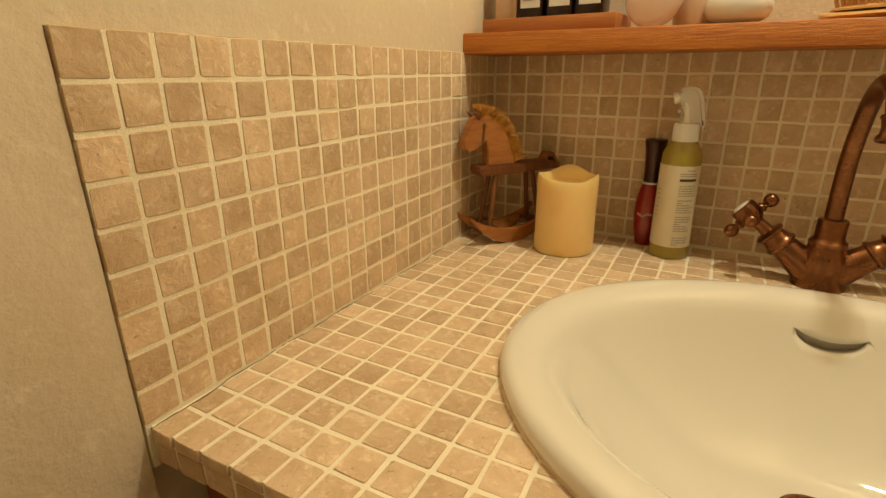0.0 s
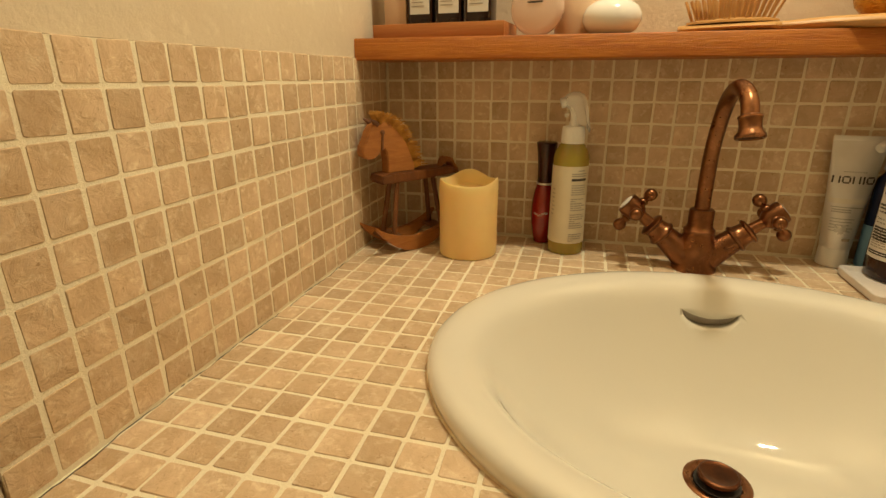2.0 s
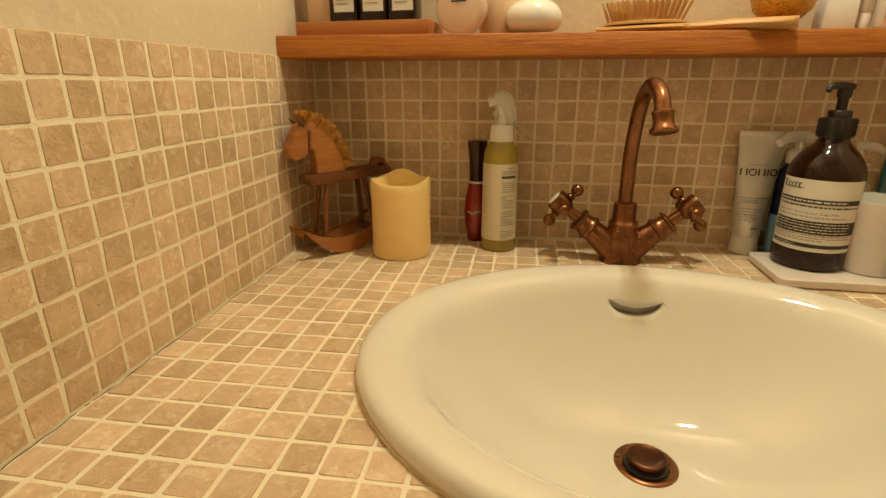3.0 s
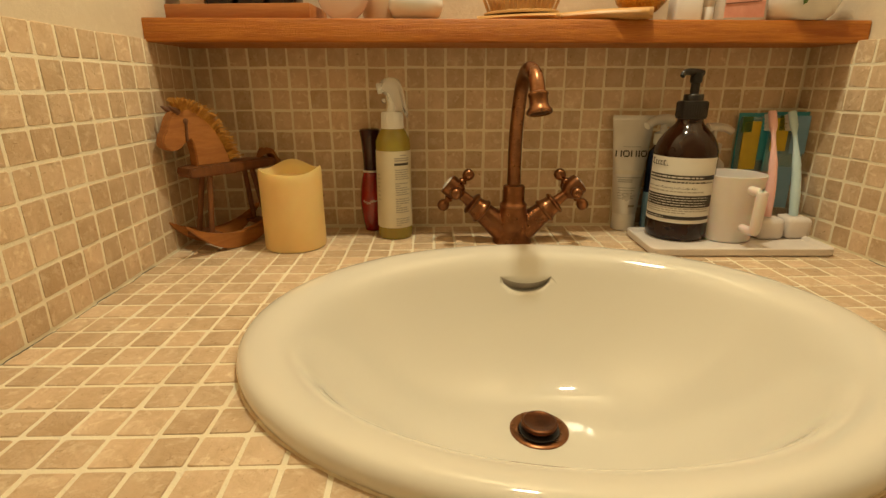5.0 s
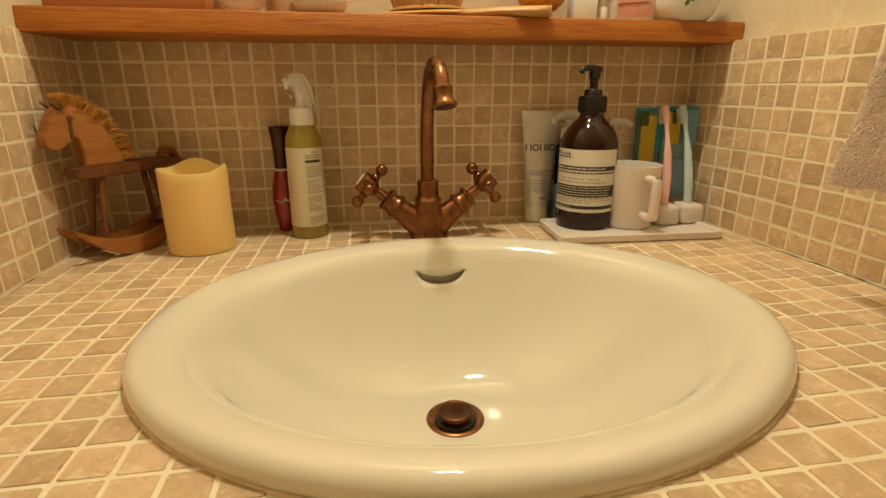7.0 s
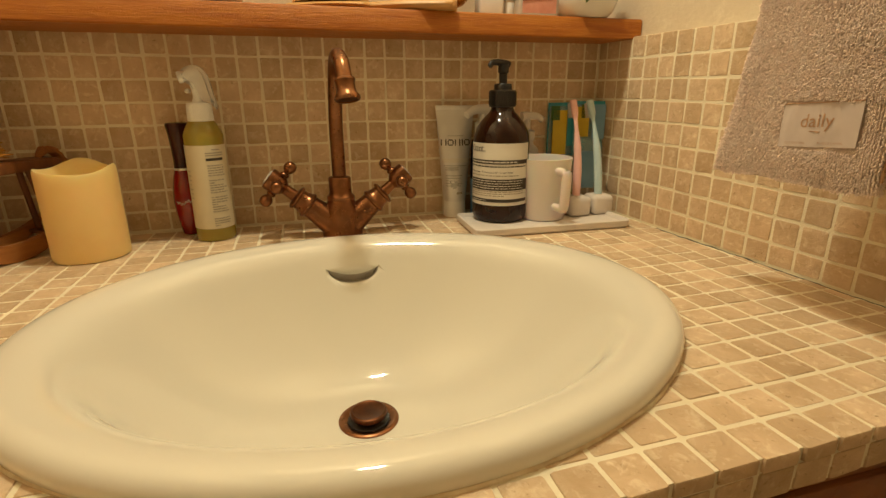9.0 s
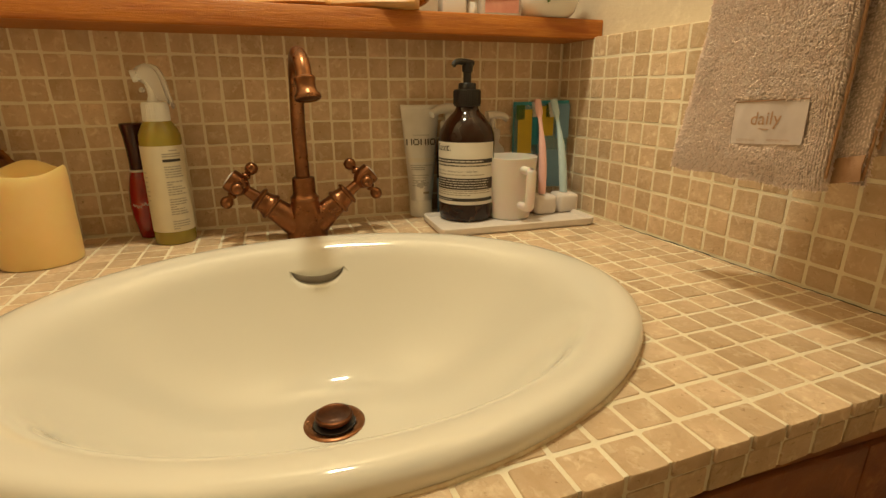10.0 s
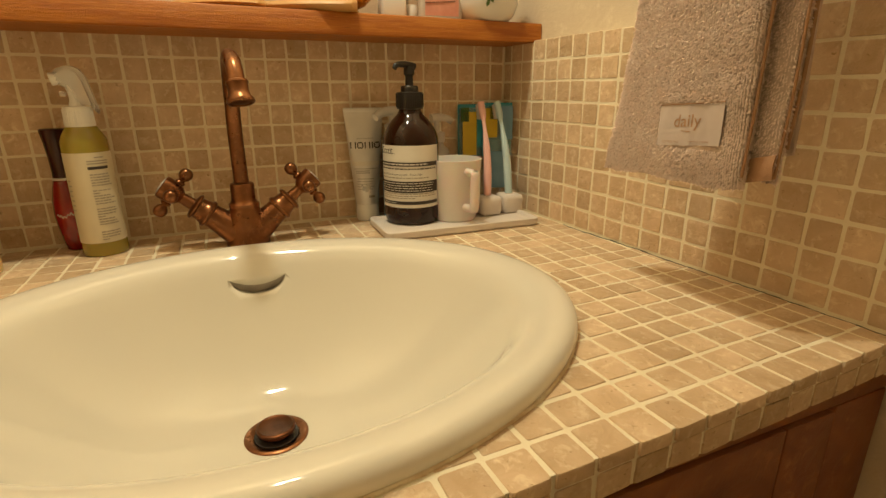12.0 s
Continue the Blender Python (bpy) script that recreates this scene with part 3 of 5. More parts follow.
def basin():
    b = thing("wash_basin", "glossy cream oval ceramic basin set into the tiled top", "basin", pose(BASIN[0], BASIN[1], ZC))
    inv = pose(-BASIN[0], -BASIN[1], -ZC)
    body = link("bowl", basin_mesh(), M_CERAMIC, None, angle=60)
    cut = link("cut", crescent(0.053, 0.0092, 0.345, 0.42, (0.3945, 0.7895)), M_SLOT, None)
    mod = body.modifiers.new("slot", "BOOLEAN")
    mod.object, mod.operation, mod.solver = cut, "DIFFERENCE", "EXACT"
    me = bpy.data.meshes.new_from_object(body.evaluated_get(bpy.context.evaluated_depsgraph_get()))
    body.modifiers.clear()
    body.data = me
    bpy.data.objects.remove(cut)
    body.parent = b
    body.matrix_local = inv
    x = part("overflow_channel", solid(0.364, 0.425, 0.3705, 0.376, 0.766, 0.7905), M_SLOT, b, "grey overflow channel behind its slot")
    x.matrix_local = inv
    # a worn bead of sealant round the rim
    bm = bmesh.new()
    n = 128
    pts = []
    for i in range(n + 1):
        a = 2 * math.pi * i / n
        w = 0.0012 * noise.noise((math.cos(a) * 6, math.sin(a) * 6, 1.0))
        pts.append((BASIN[0] + (BA - 0.0002 + w) * math.cos(a), BASIN[1] + (BB - 0.0002 + w) * math.sin(a), ZC + 0.0002))
    x = part("sealant", pipe(pts, [0.0016 + 0.0009 * noise.noise((i * 0.3, 5, 0)) for i in range(n + 1)], 8, bm), M_CAULK, b, "stained yellowed sealant bead")
    x.matrix_local = inv
    # the waste and its plug
    dx, dy, dz = 0.3905, 0.2475, 0.6885
    d = part("drain_flange", lathe([(0.0175, -0.006), (0.0185, 0.0), (0.0215, 0.0016), (0.0245, 0.0018), (0.0262, 0.0006), (0.0262, -0.002), (0.019, -0.01)], 48, at=(dx, dy, dz)), M_BRONZE, b, "antique copper drain flange")
    d.matrix_local = inv
    # closed near-black disc: the shade down the drain as colour, no real hollow
    x = part("drain_pit", lathe([(0.0180, -0.012), (0.0180, 0.0008), (0.0176, 0.0008)], 40, at=(dx, dy, dz)), M_HOLE, d)
    x = part("plug", lathe([(0.004, -0.01), (0.0135, 0.0035), (0.0158, 0.0042), (0.0163, 0.0058), (0.0158, 0.0076), (0.0140, 0.0082), (0.0128, 0.0076), (0.006, 0.0072), (0.001, 0.0072)], 40, at=(dx, dy, dz + 0.0012)), M_BRONZE_DARK, d, "dark copper pop-up plug")
    return b


basin()


# ---- tap ----
def tap():
    t = thing("basin_mixer", "antique copper two-handle basin mixer with a swan neck", "tap", pose(0.3925, 0.459, ZC))
    part("hub", lathe([(0.0235, 0.0), (0.0235, 0.004), (0.0215, 0.008), (0.0205, 0.016), (0.0205, 0.026), (0.0185, 0.034), (0.0160, 0.041), (0.0150, 0.046)], 48), M_BRONZE, t)
    part("neck_collar", lathe([(0.0150, 0.042), (0.0162, 0.0435), (0.0162, 0.047), (0.0140, 0.049), (0.0128, 0.052), (0.0128, 0.068), (0.0118, 0.0695), (0.009, 0.070)], 40), M_BRONZE, t)
    neck = spline([(0, 0.002, 0.060), (-0.0003, 0.002, 0.095), (-0.0005, 0.0, 0.125), (0.0, -0.006, 0.152), (0.0005, -0.021, 0.180), (0.001, -0.042, 0.1945), (0.002, -0.063, 0.1968), (0.0035, -0.083, 0.188), (0.0045, -0.0935, 0.172)], 64)
    part("spout", pipe(neck, [0.0080 - 0.0006 * min(1, i / 40) for i in range(65)], 28), M_BRONZE, t)
    tip = Vector(neck[-1])
    way = Vector((0.08, -0.30, -1)).normalized()
    nz = part("nozzle", turned(tip - way * 0.003, way, [(0.0074, -0.001), (0.0096, 0.0), (0.0100, 0.0016), (0.0091, 0.0030), (0.0089, 0.0095), (0.0098, 0.0135), (0.0121, 0.0162), (0.0124, 0.0184), (0.0114, 0.0198), (0.0093, 0.0200), (0.0088, 0.0175)], 40), M_BRONZE, t)
    part("aerator", turned(tip - way * 0.003, way, [(0.0084, 0.017), (0.0087, 0.0190), (0.004, 0.0196)], 30), M_BRONZE_DARK, nz)
    for s in (-1, 1):
        ax = Vector((s * 0.77, 0.03, 0.63)).normalized()
        p0 = Vector((s * 0.006, 0.0, 0.012))
        arm = part("valve_arm", turned(p0, ax, [(0.0168, 0.0000), (0.0163, 0.0112), (0.0144, 0.0243), (0.0132, 0.0337), (0.0130, 0.0383), (0.0152, 0.0397), (0.0156, 0.0421), (0.0134, 0.0444), (0.0120, 0.0496), (0.0117, 0.0533), (0.0142, 0.0547), (0.0144, 0.0566), (0.0120, 0.0584), (0.0067, 0.0594), (0.0061, 0.0692), (0.0061, 0.0767)], 40), M_BRONZE, t)
        c = p0 + ax * 0.0835
        h = part("handle", turned(c - ax * 0.012, ax, [(0.006, 0.0), (0.0090, 0.003), (0.0118, 0.007), (0.0124, 0.014), (0.0128, 0.019), (0.0122, 0.0225), (0.0105, 0.0232)], 36), M_BRONZE, arm, "copper cross handle")
        side = ax.cross(Vector((0, 1, 0))).normalized()
        other = ax.cross(side).normalized()
        for q in (side, -side, other, -other):
            part("spoke", turned(c - ax * 0.002, q, [(0.0046, 0.006), (0.0042, 0.0115), (0.0054, 0.0130), (0.0050, 0.0145), (0.0034, 0.0158), (0.0036, 0.0170), (0.0056, 0.0188), (0.0070, 0.0222), (0.0070, 0.0246), (0.0058, 0.0280), (0.0034, 0.0298), (0.0008, 0.0303)], 20), M_BRONZE, arm)
        part("cap_disc", turned(c - ax * 0.012, ax, [(0.0090, 0.0222), (0.0090, 0.0236), (0.0065, 0.0244), (0.001, 0.0246)], 30), M_PORCELAIN, arm, "pale inset cap")
    return t


tap()


def crack(name, way, seed, r):
    """A hair crack along a joint between wall and counter; way(u) runs along it."""
    rnd = random.Random(seed)
    n = 110
    pts, rad = [], []
    w = 0.0
    for i in range(n + 1):
        w = 0.82 * w + rnd.gauss(0, 0.0005)
        pts.append(Vector(way(i / n)) + Vector((w, 0, 0)))
        rad.append(r * (0.25 + 0.9 * abs(noise.noise((i * 0.21, seed, 0.5)))) + 0.0001)
    return tagged(link(name, pipe(pts, rad, 6), M_HOLE), "dark hair crack in the grout between wall and top", "crack", kind="structure")


crack("joint_crack_left", lambda u: (0.0016, 0.001 + 0.38 * u, ZC + 0.0001), 3, 0.0004)
crack("joint_crack_right", lambda u: (right_x(0.02 + 0.36 * u) - 0.0024, 0.02 + 0.36 * u, ZC + 0.0002), 5, 0.0007)


# ---- the bath things on the counter ----
def candle():
    c = thing("pillar_candle", "cream yellow wax pillar candle with a wavy hollow top", "candle", pose(0.1325, 0.4490, ZC))
    n = 72
    bm = bmesh.new()
    R, H = 0.0352, 0.0935
    prof = [(0.92, 0.0), (0.985, 0.0012), (1.0, 0.004), (1.0, 0.02), (0.997, 0.05), (1.0, H - 0.012), (0.995, H - 0.003), (0.965, H), (0.93, H - 0.001), (0.90, H - 0.006), (0.86, H - 0.014), (0.6, H - 0.019), (0.2, H - 0.021)]
    rings = []
    for r, z in prof:
        ring = []
        for i in range(n):
            a = 2 * math.pi * i / n
            wave = (0.0024 * math.sin(3 * a + 2.4) + 0.0014 * math.sin(4 * a + 1.0) + 0.0022 * math.sin(a) - 0.001) * max(0, (z - 0.065) / (H - 0.065))
            rr = R * r * (1 + 0.006 * noise.noise((math.cos(a) * 2, math.sin(a) * 2, z * 30)))
            ring.append(bm.verts.new((rr * math.cos(a), rr * math.sin(a), z + wave)))
        rings.append(ring)
    for a, b in zip(rings, rings[1:]):
        for i in range(n):
            j = (i + 1) % n
            bm.faces.new((a[i], a[j], b[j], b[i]))
    bm.faces.new(rings[0][::-1])
    bm.faces.new(rings[-1])
    part("wax_body", bm, M_WAX, c)


candle()


def spray_bottle():
    s = thing("spray_bottle", "olive green spray bottle with a cream label and white pump", "bottle", pose(0.2485, 0.4865, ZC, 0, 0, 0))
    R, S = 0.0212, -0.005
    part("bottle_body", lathe([(0.0170, 0.0), (0.0205, 0.001), (R, 0.004), (R + S * 0.06, 0.06), (R + S * 0.116, 0.116), (0.0203, 0.1195), (0.0185, 0.1245), (0.0145, 0.1315), (0.0128, 0.134)], 48), M_OIL, s)
    lab = part("label", wrap(R, 150, 385, 0.0155, 0.1085, 0.0004, 40, slope=S), M_PAPER, s, "cream paper label with small print")
    rnd = random.Random(3)
    for i in range(26):
        if i in (4, 5, 13, 20):
            continue
        a = 278 + rnd.uniform(0, 1)
        z = 0.0185 + i * 0.0027
        u = a
        end = a + rnd.uniform(38, 52) if i % 9 else a + 16
        while u < end:
            w = rnd.uniform(5, 14)
            part("print_line", wrap(R, u, min(end, u + w), z, z + 0.0013, 0.0008, 4, slope=S), M_INKSOFT, lab)
            u += w + 1.5
    part("print_bar", wrap(R, 277, 328, 0.0918, 0.0947, 0.0008, 10, slope=S), M_INK, lab)
    for z, a0, a1 in ((0.1030, 296, 320), (0.0995, 277, 330), (0.0970, 277, 330)):
        part("print_line", wrap(R, a0, a1, z, z + 0.0013, 0.0008, 8, slope=S), M_INKSOFT, lab)
    for i in range(7):
        part("print_line", wrap(R, 212, 222 + rnd.uniform(0, 5), 0.05 + i * 0.005, 0.0512 + i * 0.005, 0.0008, 6, slope=S), M_INKSOFT, lab)
    part("collar", lathe([(0.0120, 0.1320), (0.0131, 0.1325), (0.0132, 0.135), (0.0127, 0.150), (0.0120, 0.1525), (0.0085, 0.153)], 48), M_WHITE, s, "white ribbed collar")
    ridges = [pipe([(0.0131 * math.cos(a), 0.0131 * math.sin(a), 0.134), (0.0127 * math.cos(a), 0.0127 * math.sin(a), 0.150)], 0.0004, 4) for a in np.linspace(0, 2 * math.pi, 36, endpoint=False)]
    part("collar_ribs", join(*ridges), M_WHITE, s)
    head = part("spray_head", join(pipe(spline([(0, 0, 0.152), (0.0005, 0, 0.160), (-0.001, 0, 0.168), (-0.002, 0, 0.177)], 18), [0.0066 - 0.0022 * math.sin(min(1, i / 12) * 1.57) + 0.001 * max(0, i - 12) / 6 for i in range(19)], 20),
                                   pipe(spline([(0.004, 0, 0.1825), (-0.004, -0.001, 0.1815), (-0.0152, -0.003, 0.1785)], 12), [0.0046 + 0.0010 * i / 12 for i in range(13)], 18)), M_WHITE, s, "white spray head")
    part("nozzle", turned((-0.0148, -0.003, 0.1786), (-1, -0.16, -0.22), [(0.0060, -0.003), (0.0062, 0.0), (0.0056, 0.0016), (0.0022, 0.0018)], 20), M_WHITE, head)
    part("pivot", turned((-0.009, 0.004, 0.1650), (0, -1, 0), [(0.0022, 0.0), (0.0026, 0.001), (0.0026, 0.007), (0.002, 0.008)], 14), M_MILKY, head)
    side = [(-0.0148, 0.1835), (-0.0095, 0.1885), (-0.003, 0.1910), (0.003, 0.1908), (0.0085, 0.1880), (0.0122, 0.1815), (0.0146, 0.1720), (0.0170, 0.1590), (0.0190, 0.1490), (0.0180, 0.1455), (0.0125, 0.1535), (0.0010, 0.1545), (-0.0015, 0.1640), (-0.0045, 0.1705), (-0.010, 0.1735), (-0.0145, 0.1740)]
    part("lever", slab(side, 0.0150, 0.0035), M_MILKY, s, "translucent white squeeze lever")


spray_bottle()


def red_bottle():
    s = thing("serum_bottle", "slim glossy red bottle with a long dark maroon cap", "bottle", pose(0.2175, 0.5160, ZC))
    b = part("bottle_body", lathe([(0.0085, 0.0), (0.0108, 0.0015), (0.0125, 0.010), (0.0150, 0.026), (0.0160, 0.040), (0.0150, 0.056), (0.0122, 0.070), (0.0100, 0.0775)], 40), M_RED, s)
    part("neck_ring", lathe([(0.0102, 0.0772), (0.0108, 0.0778), (0.0108, 0.0792), (0.0102, 0.0798)], 36), M_SILVER, s, "thin silver ring")
    part("cap", lathe([(0.0098, 0.0795), (0.0096, 0.086), (0.0100, 0.100), (0.0112, 0.116), (0.0128, 0.1275), (0.0128, 0.1295), (0.0115, 0.1305)], 36), M_MAROON, s, "long maroon cap")
    # a flowing mark in cream
    pts = []
    for i in range(60):
        u = i / 59
        a = radians(232 + 62 * u)
        r = 0.0163
        pts.append((r * math.cos(a), r * math.sin(a), 0.0395 + 0.0014 * math.sin(u * 34) + 0.0012 * math.sin(u * 9 + 1) + 0.002 * u))
    part("script_mark", pipe(pts, 0.00035, 5), M_PAPERW, b, "cream flowing mark")


red_bottle()


def soap_tray():
    t = thing("bath_tray", "white rectangular tray on the tiled top", "tray", pose(0.6415, 0.4370, ZC, 0, 0, -1.5))
    bm = bmesh.new()
    w, d = 0.1015, 0.0450

    def loop(gx, gy, r, z):
        pts = []
        for q in range(4):
            cx, cy = (1, 1, -1, -1)[q] * 1.0, (-1, 1, 1, -1)[q] * 1.0
            for k in range(5):
                a = radians(-90 + 90 * q + 22.5 * k)
                pts.append(bm.verts.new((cx * (gx - r) + r * math.cos(a), cy * (gy - r) + r * math.sin(a), z)))
        return pts

    rings = [loop(w - 0.003, d - 0.003, 0.006, 0.0), loop(w, d, 0.008, 0.003), loop(w, d, 0.008, 0.0092), loop(w - 0.0008, d - 0.0008, 0.0075, 0.0100), loop(w - 0.003, d - 0.003, 0.006, 0.0100), loop(w - 0.0042, d - 0.0042, 0.005, 0.0085), loop(w - 0.006, d - 0.006, 0.004, 0.0055)]
    for a, b in zip(rings, rings[1:]):
        for i in range(len(a)):
            j = (i + 1) % len(a)
            bm.faces.new((a[i], a[j], b[j], b[i]))
    bm.faces.new(rings[0][::-1])
    bm.faces.new(rings[-1])
    bmesh.ops.recalc_face_normals(bm, faces=bm.faces)
    part("tray_body", bm, M_STONE, t)


soap_tray()
ZTRAY = ZC + 0.0056


def soap_bottle():
    s = thing("soap_dispenser", "dark amber pump bottle with a cream and black label", "soap bottle", pose(0.5945, 0.4645, ZTRAY))
    R = 0.0350
    part("bottle_body", lathe([(0.027, 0.0), (0.0322, 0.0012), (0.0343, 0.005), (R, 0.010), (R, 0.0985), (0.0344, 0.1055), (0.0318, 0.1135), (0.0270, 0.1215), (0.0210, 0.1285), (0.0158, 0.1335), (0.0138, 0.1375), (0.0136, 0.143)], 64), M_AMBER, s)
    mid = -118
    a0, a1 = mid - 74, mid + 74
    lab = part("label", wrap(R, a0, a1, 0.023, 0.0985, 0.0004, 48), M_PAPERW, s, "cream label with black bands and fine print")

    def bar(u0, u1, z0, z1, m=M_INK, lift=0.0008):
        part("print_line", wrap(R, a0 + (a1 - a0) * u0, a0 + (a1 - a0) * u1, z0, z1, lift, 16), m, lab)

    rnd = random.Random(5)
    # the maker's mark as plain strokes
    x = 0.06
    for w, h in ((0.055, 0.0075), (0.035, 0.0052), (0.03, 0.0052), (0.035, 0.0052), (0.04, 0.0058), (0.012, 0.0012)):
        bar(x, x + w * 0.35, 0.0885, 0.0885 + h)
        bar(x, x + w, 0.0885, 0.0895)
        bar(x, x + w * 0.9, 0.0885 + h - 0.001, 0.0885 + h)
        x += w + 0.012
    for z0, z1 in ((0.0738, 0.0788), (0.0418, 0.0558), (0.0272, 0.0312)):
        bar(0.035, 0.97, z0, z1, M_INK)
    def words(z, h, end, m, lift):
        u = 0.05
        while u < end:
            w = rnd.uniform(0.02, 0.07)
            bar(u, min(end, u + w), z, z + h, m, lift)
            u += w + 0.012

    for z in (0.0530, 0.0500, 0.0470, 0.0440):
        words(z, 0.0009, rnd.uniform(0.8, 0.92), M_PAPERW, 0.0011)
    words(0.0755, 0.0016, 0.78, M_PAPERW, 0.0011)
    words(0.0288, 0.0008, 0.35, M_PAPERW, 0.0011)
    wrapped_writing("print_writing", "Mandarin Rind - Rosemary Leaf - Cedar Atlas", 0.0034, M_INK, lab, R + 0.0009, a0 + 5, 0.0640)
    for z, h, end in ((0.0700, 0.0016, 0.93), (0.0592, 0.0013, 0.80), (0.0398, 0.0011, 0.9), (0.0372, 0.0011, 0.93), (0.0346, 0.0011, 0.6)):
        words(z, h, end, M_INK if h > 0.0014 else M_INKSOFT, 0.0008)
    p = part("pump_collar", lathe([(0.0145, 0.1395), (0.0162, 0.1400), (0.0164, 0.142), (0.0164, 0.1575), (0.0158, 0.159), (0.0108, 0.1595), (0.0106, 0.1655), (0.0098, 0.1665), (0.006, 0.1667)], 40), M_BLACK, s, "black screw collar")
    ribs = [pipe([(0.0164 * math.cos(a), 0.0164 * math.sin(a), 0.142), (0.0164 * math.cos(a), 0.0164 * math.sin(a), 0.1575)], 0.0005, 4) for a in np.linspace(0, 2 * math.pi, 40, endpoint=False)]
    part("collar_ribs", join(*ribs), M_BLACK, p)
    part("pump_stem", lathe([(0.0048, 0.165), (0.0048, 0.178), (0.0064, 0.1795), (0.0066, 0.184), (0.0060, 0.189)], 24), M_BLACK, s)
    dirn = Vector((math.cos(radians(-150)), math.sin(radians(-150)), 0))
    nozzle = spline([-0.009 * dirn + Vector((0, 0, 0.1885)), Vector((0, 0, 0.1898)), dirn * 0.012 + Vector((0, 0, 0.1905)), dirn * 0.022 + Vector((0, 0, 0.1895)), dirn * 0.026 + Vector((0, 0, 0.1855))], 24)
    part("pump_head", pipe(nozzle, [0.0046 - 0.0018 * i / 24 for i in range(25)], 16, flat=0.8), M_BLACK, s)


soap_bottle()


def cup():
    c = thing("plastic_cup", "white frosted plastic rinsing cup with a square handle", "cup", pose(0.6490, 0.4520, ZTRAY) @ Matrix.Scale(1.07, 4))
    prof = [(0.024, 0.0), (0.0258, 0.0012), (0.0265, 0.004), (0.0325, 0.0715), (0.0327, 0.0728), (0.0319, 0.0732), (0.0311, 0.0720), (0.0252, 0.006), (0.02, 0.0045)]
    part("cup_body", lathe(prof, 56), M_FROST, c)
    a = radians(-84)
    dirn = Vector((math.cos(a), math.sin(a), 0))
    loop = [dirn * 0.028 + Vector((0, 0, 0.060)), dirn * 0.044 + Vector((0, 0, 0.0595)), dirn * 0.047 + Vector((0, 0, 0.0565)), dirn * 0.0455 + Vector((0, 0, 0.024)), dirn * 0.042 + Vector((0, 0, 0.0185)), dirn * 0.025 + Vector((0, 0, 0.0180))]
    part("handle", pipe(spline(loop, 40), 0.0056, 14, flat=0.8), M_FROST, c)


cup()


def toothbrush(material, base, top, label):
    """A stand with its brush standing in it."""
    s = thing("toothbrush_stand", "small white rounded block holding a toothbrush", "toothbrush stand", pose(base[0], base[1], ZTRAY), "toothbrush stands")
    part("block", solid(-0.0155, 0.0155, -0.0155, 0.0155, 0, 0.0255, 0.0060, 4), M_STONE, s)
    part("socket_rim", lathe([(0.0062, 0.0252), (0.0066, 0.0262), (0.0052, 0.0262), (0.0048, 0.0252)], 24), M_STONE, s)
    p0, p1 = Vector((base[0], base[1] + 0.001, ZTRAY + 0.024)), Vector(top)
    t = thing("toothbrush", label, "toothbrush", Matrix.Translation(p0), "toothbrushes")
    v = p1 - p0
    bow = Vector((0.002, -0.004, 0))
    pts = [v * (i / 40) + bow * math.sin(i / 40 * math.pi) for i in range(41)]
    rad = []
    for i in range(41):
        u = i / 40
        rad.append(0.0050 + 0.0007 * math.sin(u * 7) if u < 0.5 else 0.0052 - 0.0026 * min(1, (u - 0.5) / 0.2) if u < 0.80 else 0.0026 + 0.0022 * min(1, (u - 0.80) / 0.06))
    part("handle", pipe(pts, rad, 16, flat=0.75), material, t)
    rnd = random.Random(11)
    tufts = []
    up = v.normalized()
    side = up.cross(Vector((0, 1, 0))).normalized()
    out = side.cross(up).normalized()
    if out.y < 0:
        out = -out
    for i in range(9):
        for k in range(-1, 2):
            q = v * 0.84 + up * (0.0022 * i) + side * (0.0028 * k)
            tufts.append(pipe([q, q + out * (0.0075 + rnd.uniform(0, 0.001)) + up * rnd.uniform(-0.0004, 0.0004)], [0.0011, 0.0013], 6))
    part("bristles", join(*tufts), M_BRISTLE, t, "white bristles")


toothbrush(M_PINK, (0.6990, 0.4530), (0.7050, 0.4895, 0.9515), "pink plastic toothbrush standing in a white block")
toothbrush(M_MINT, (0.7335, 0.4555), (0.7325, 0.4945, 0.9510), "pale mint plastic toothbrush standing in a white block")


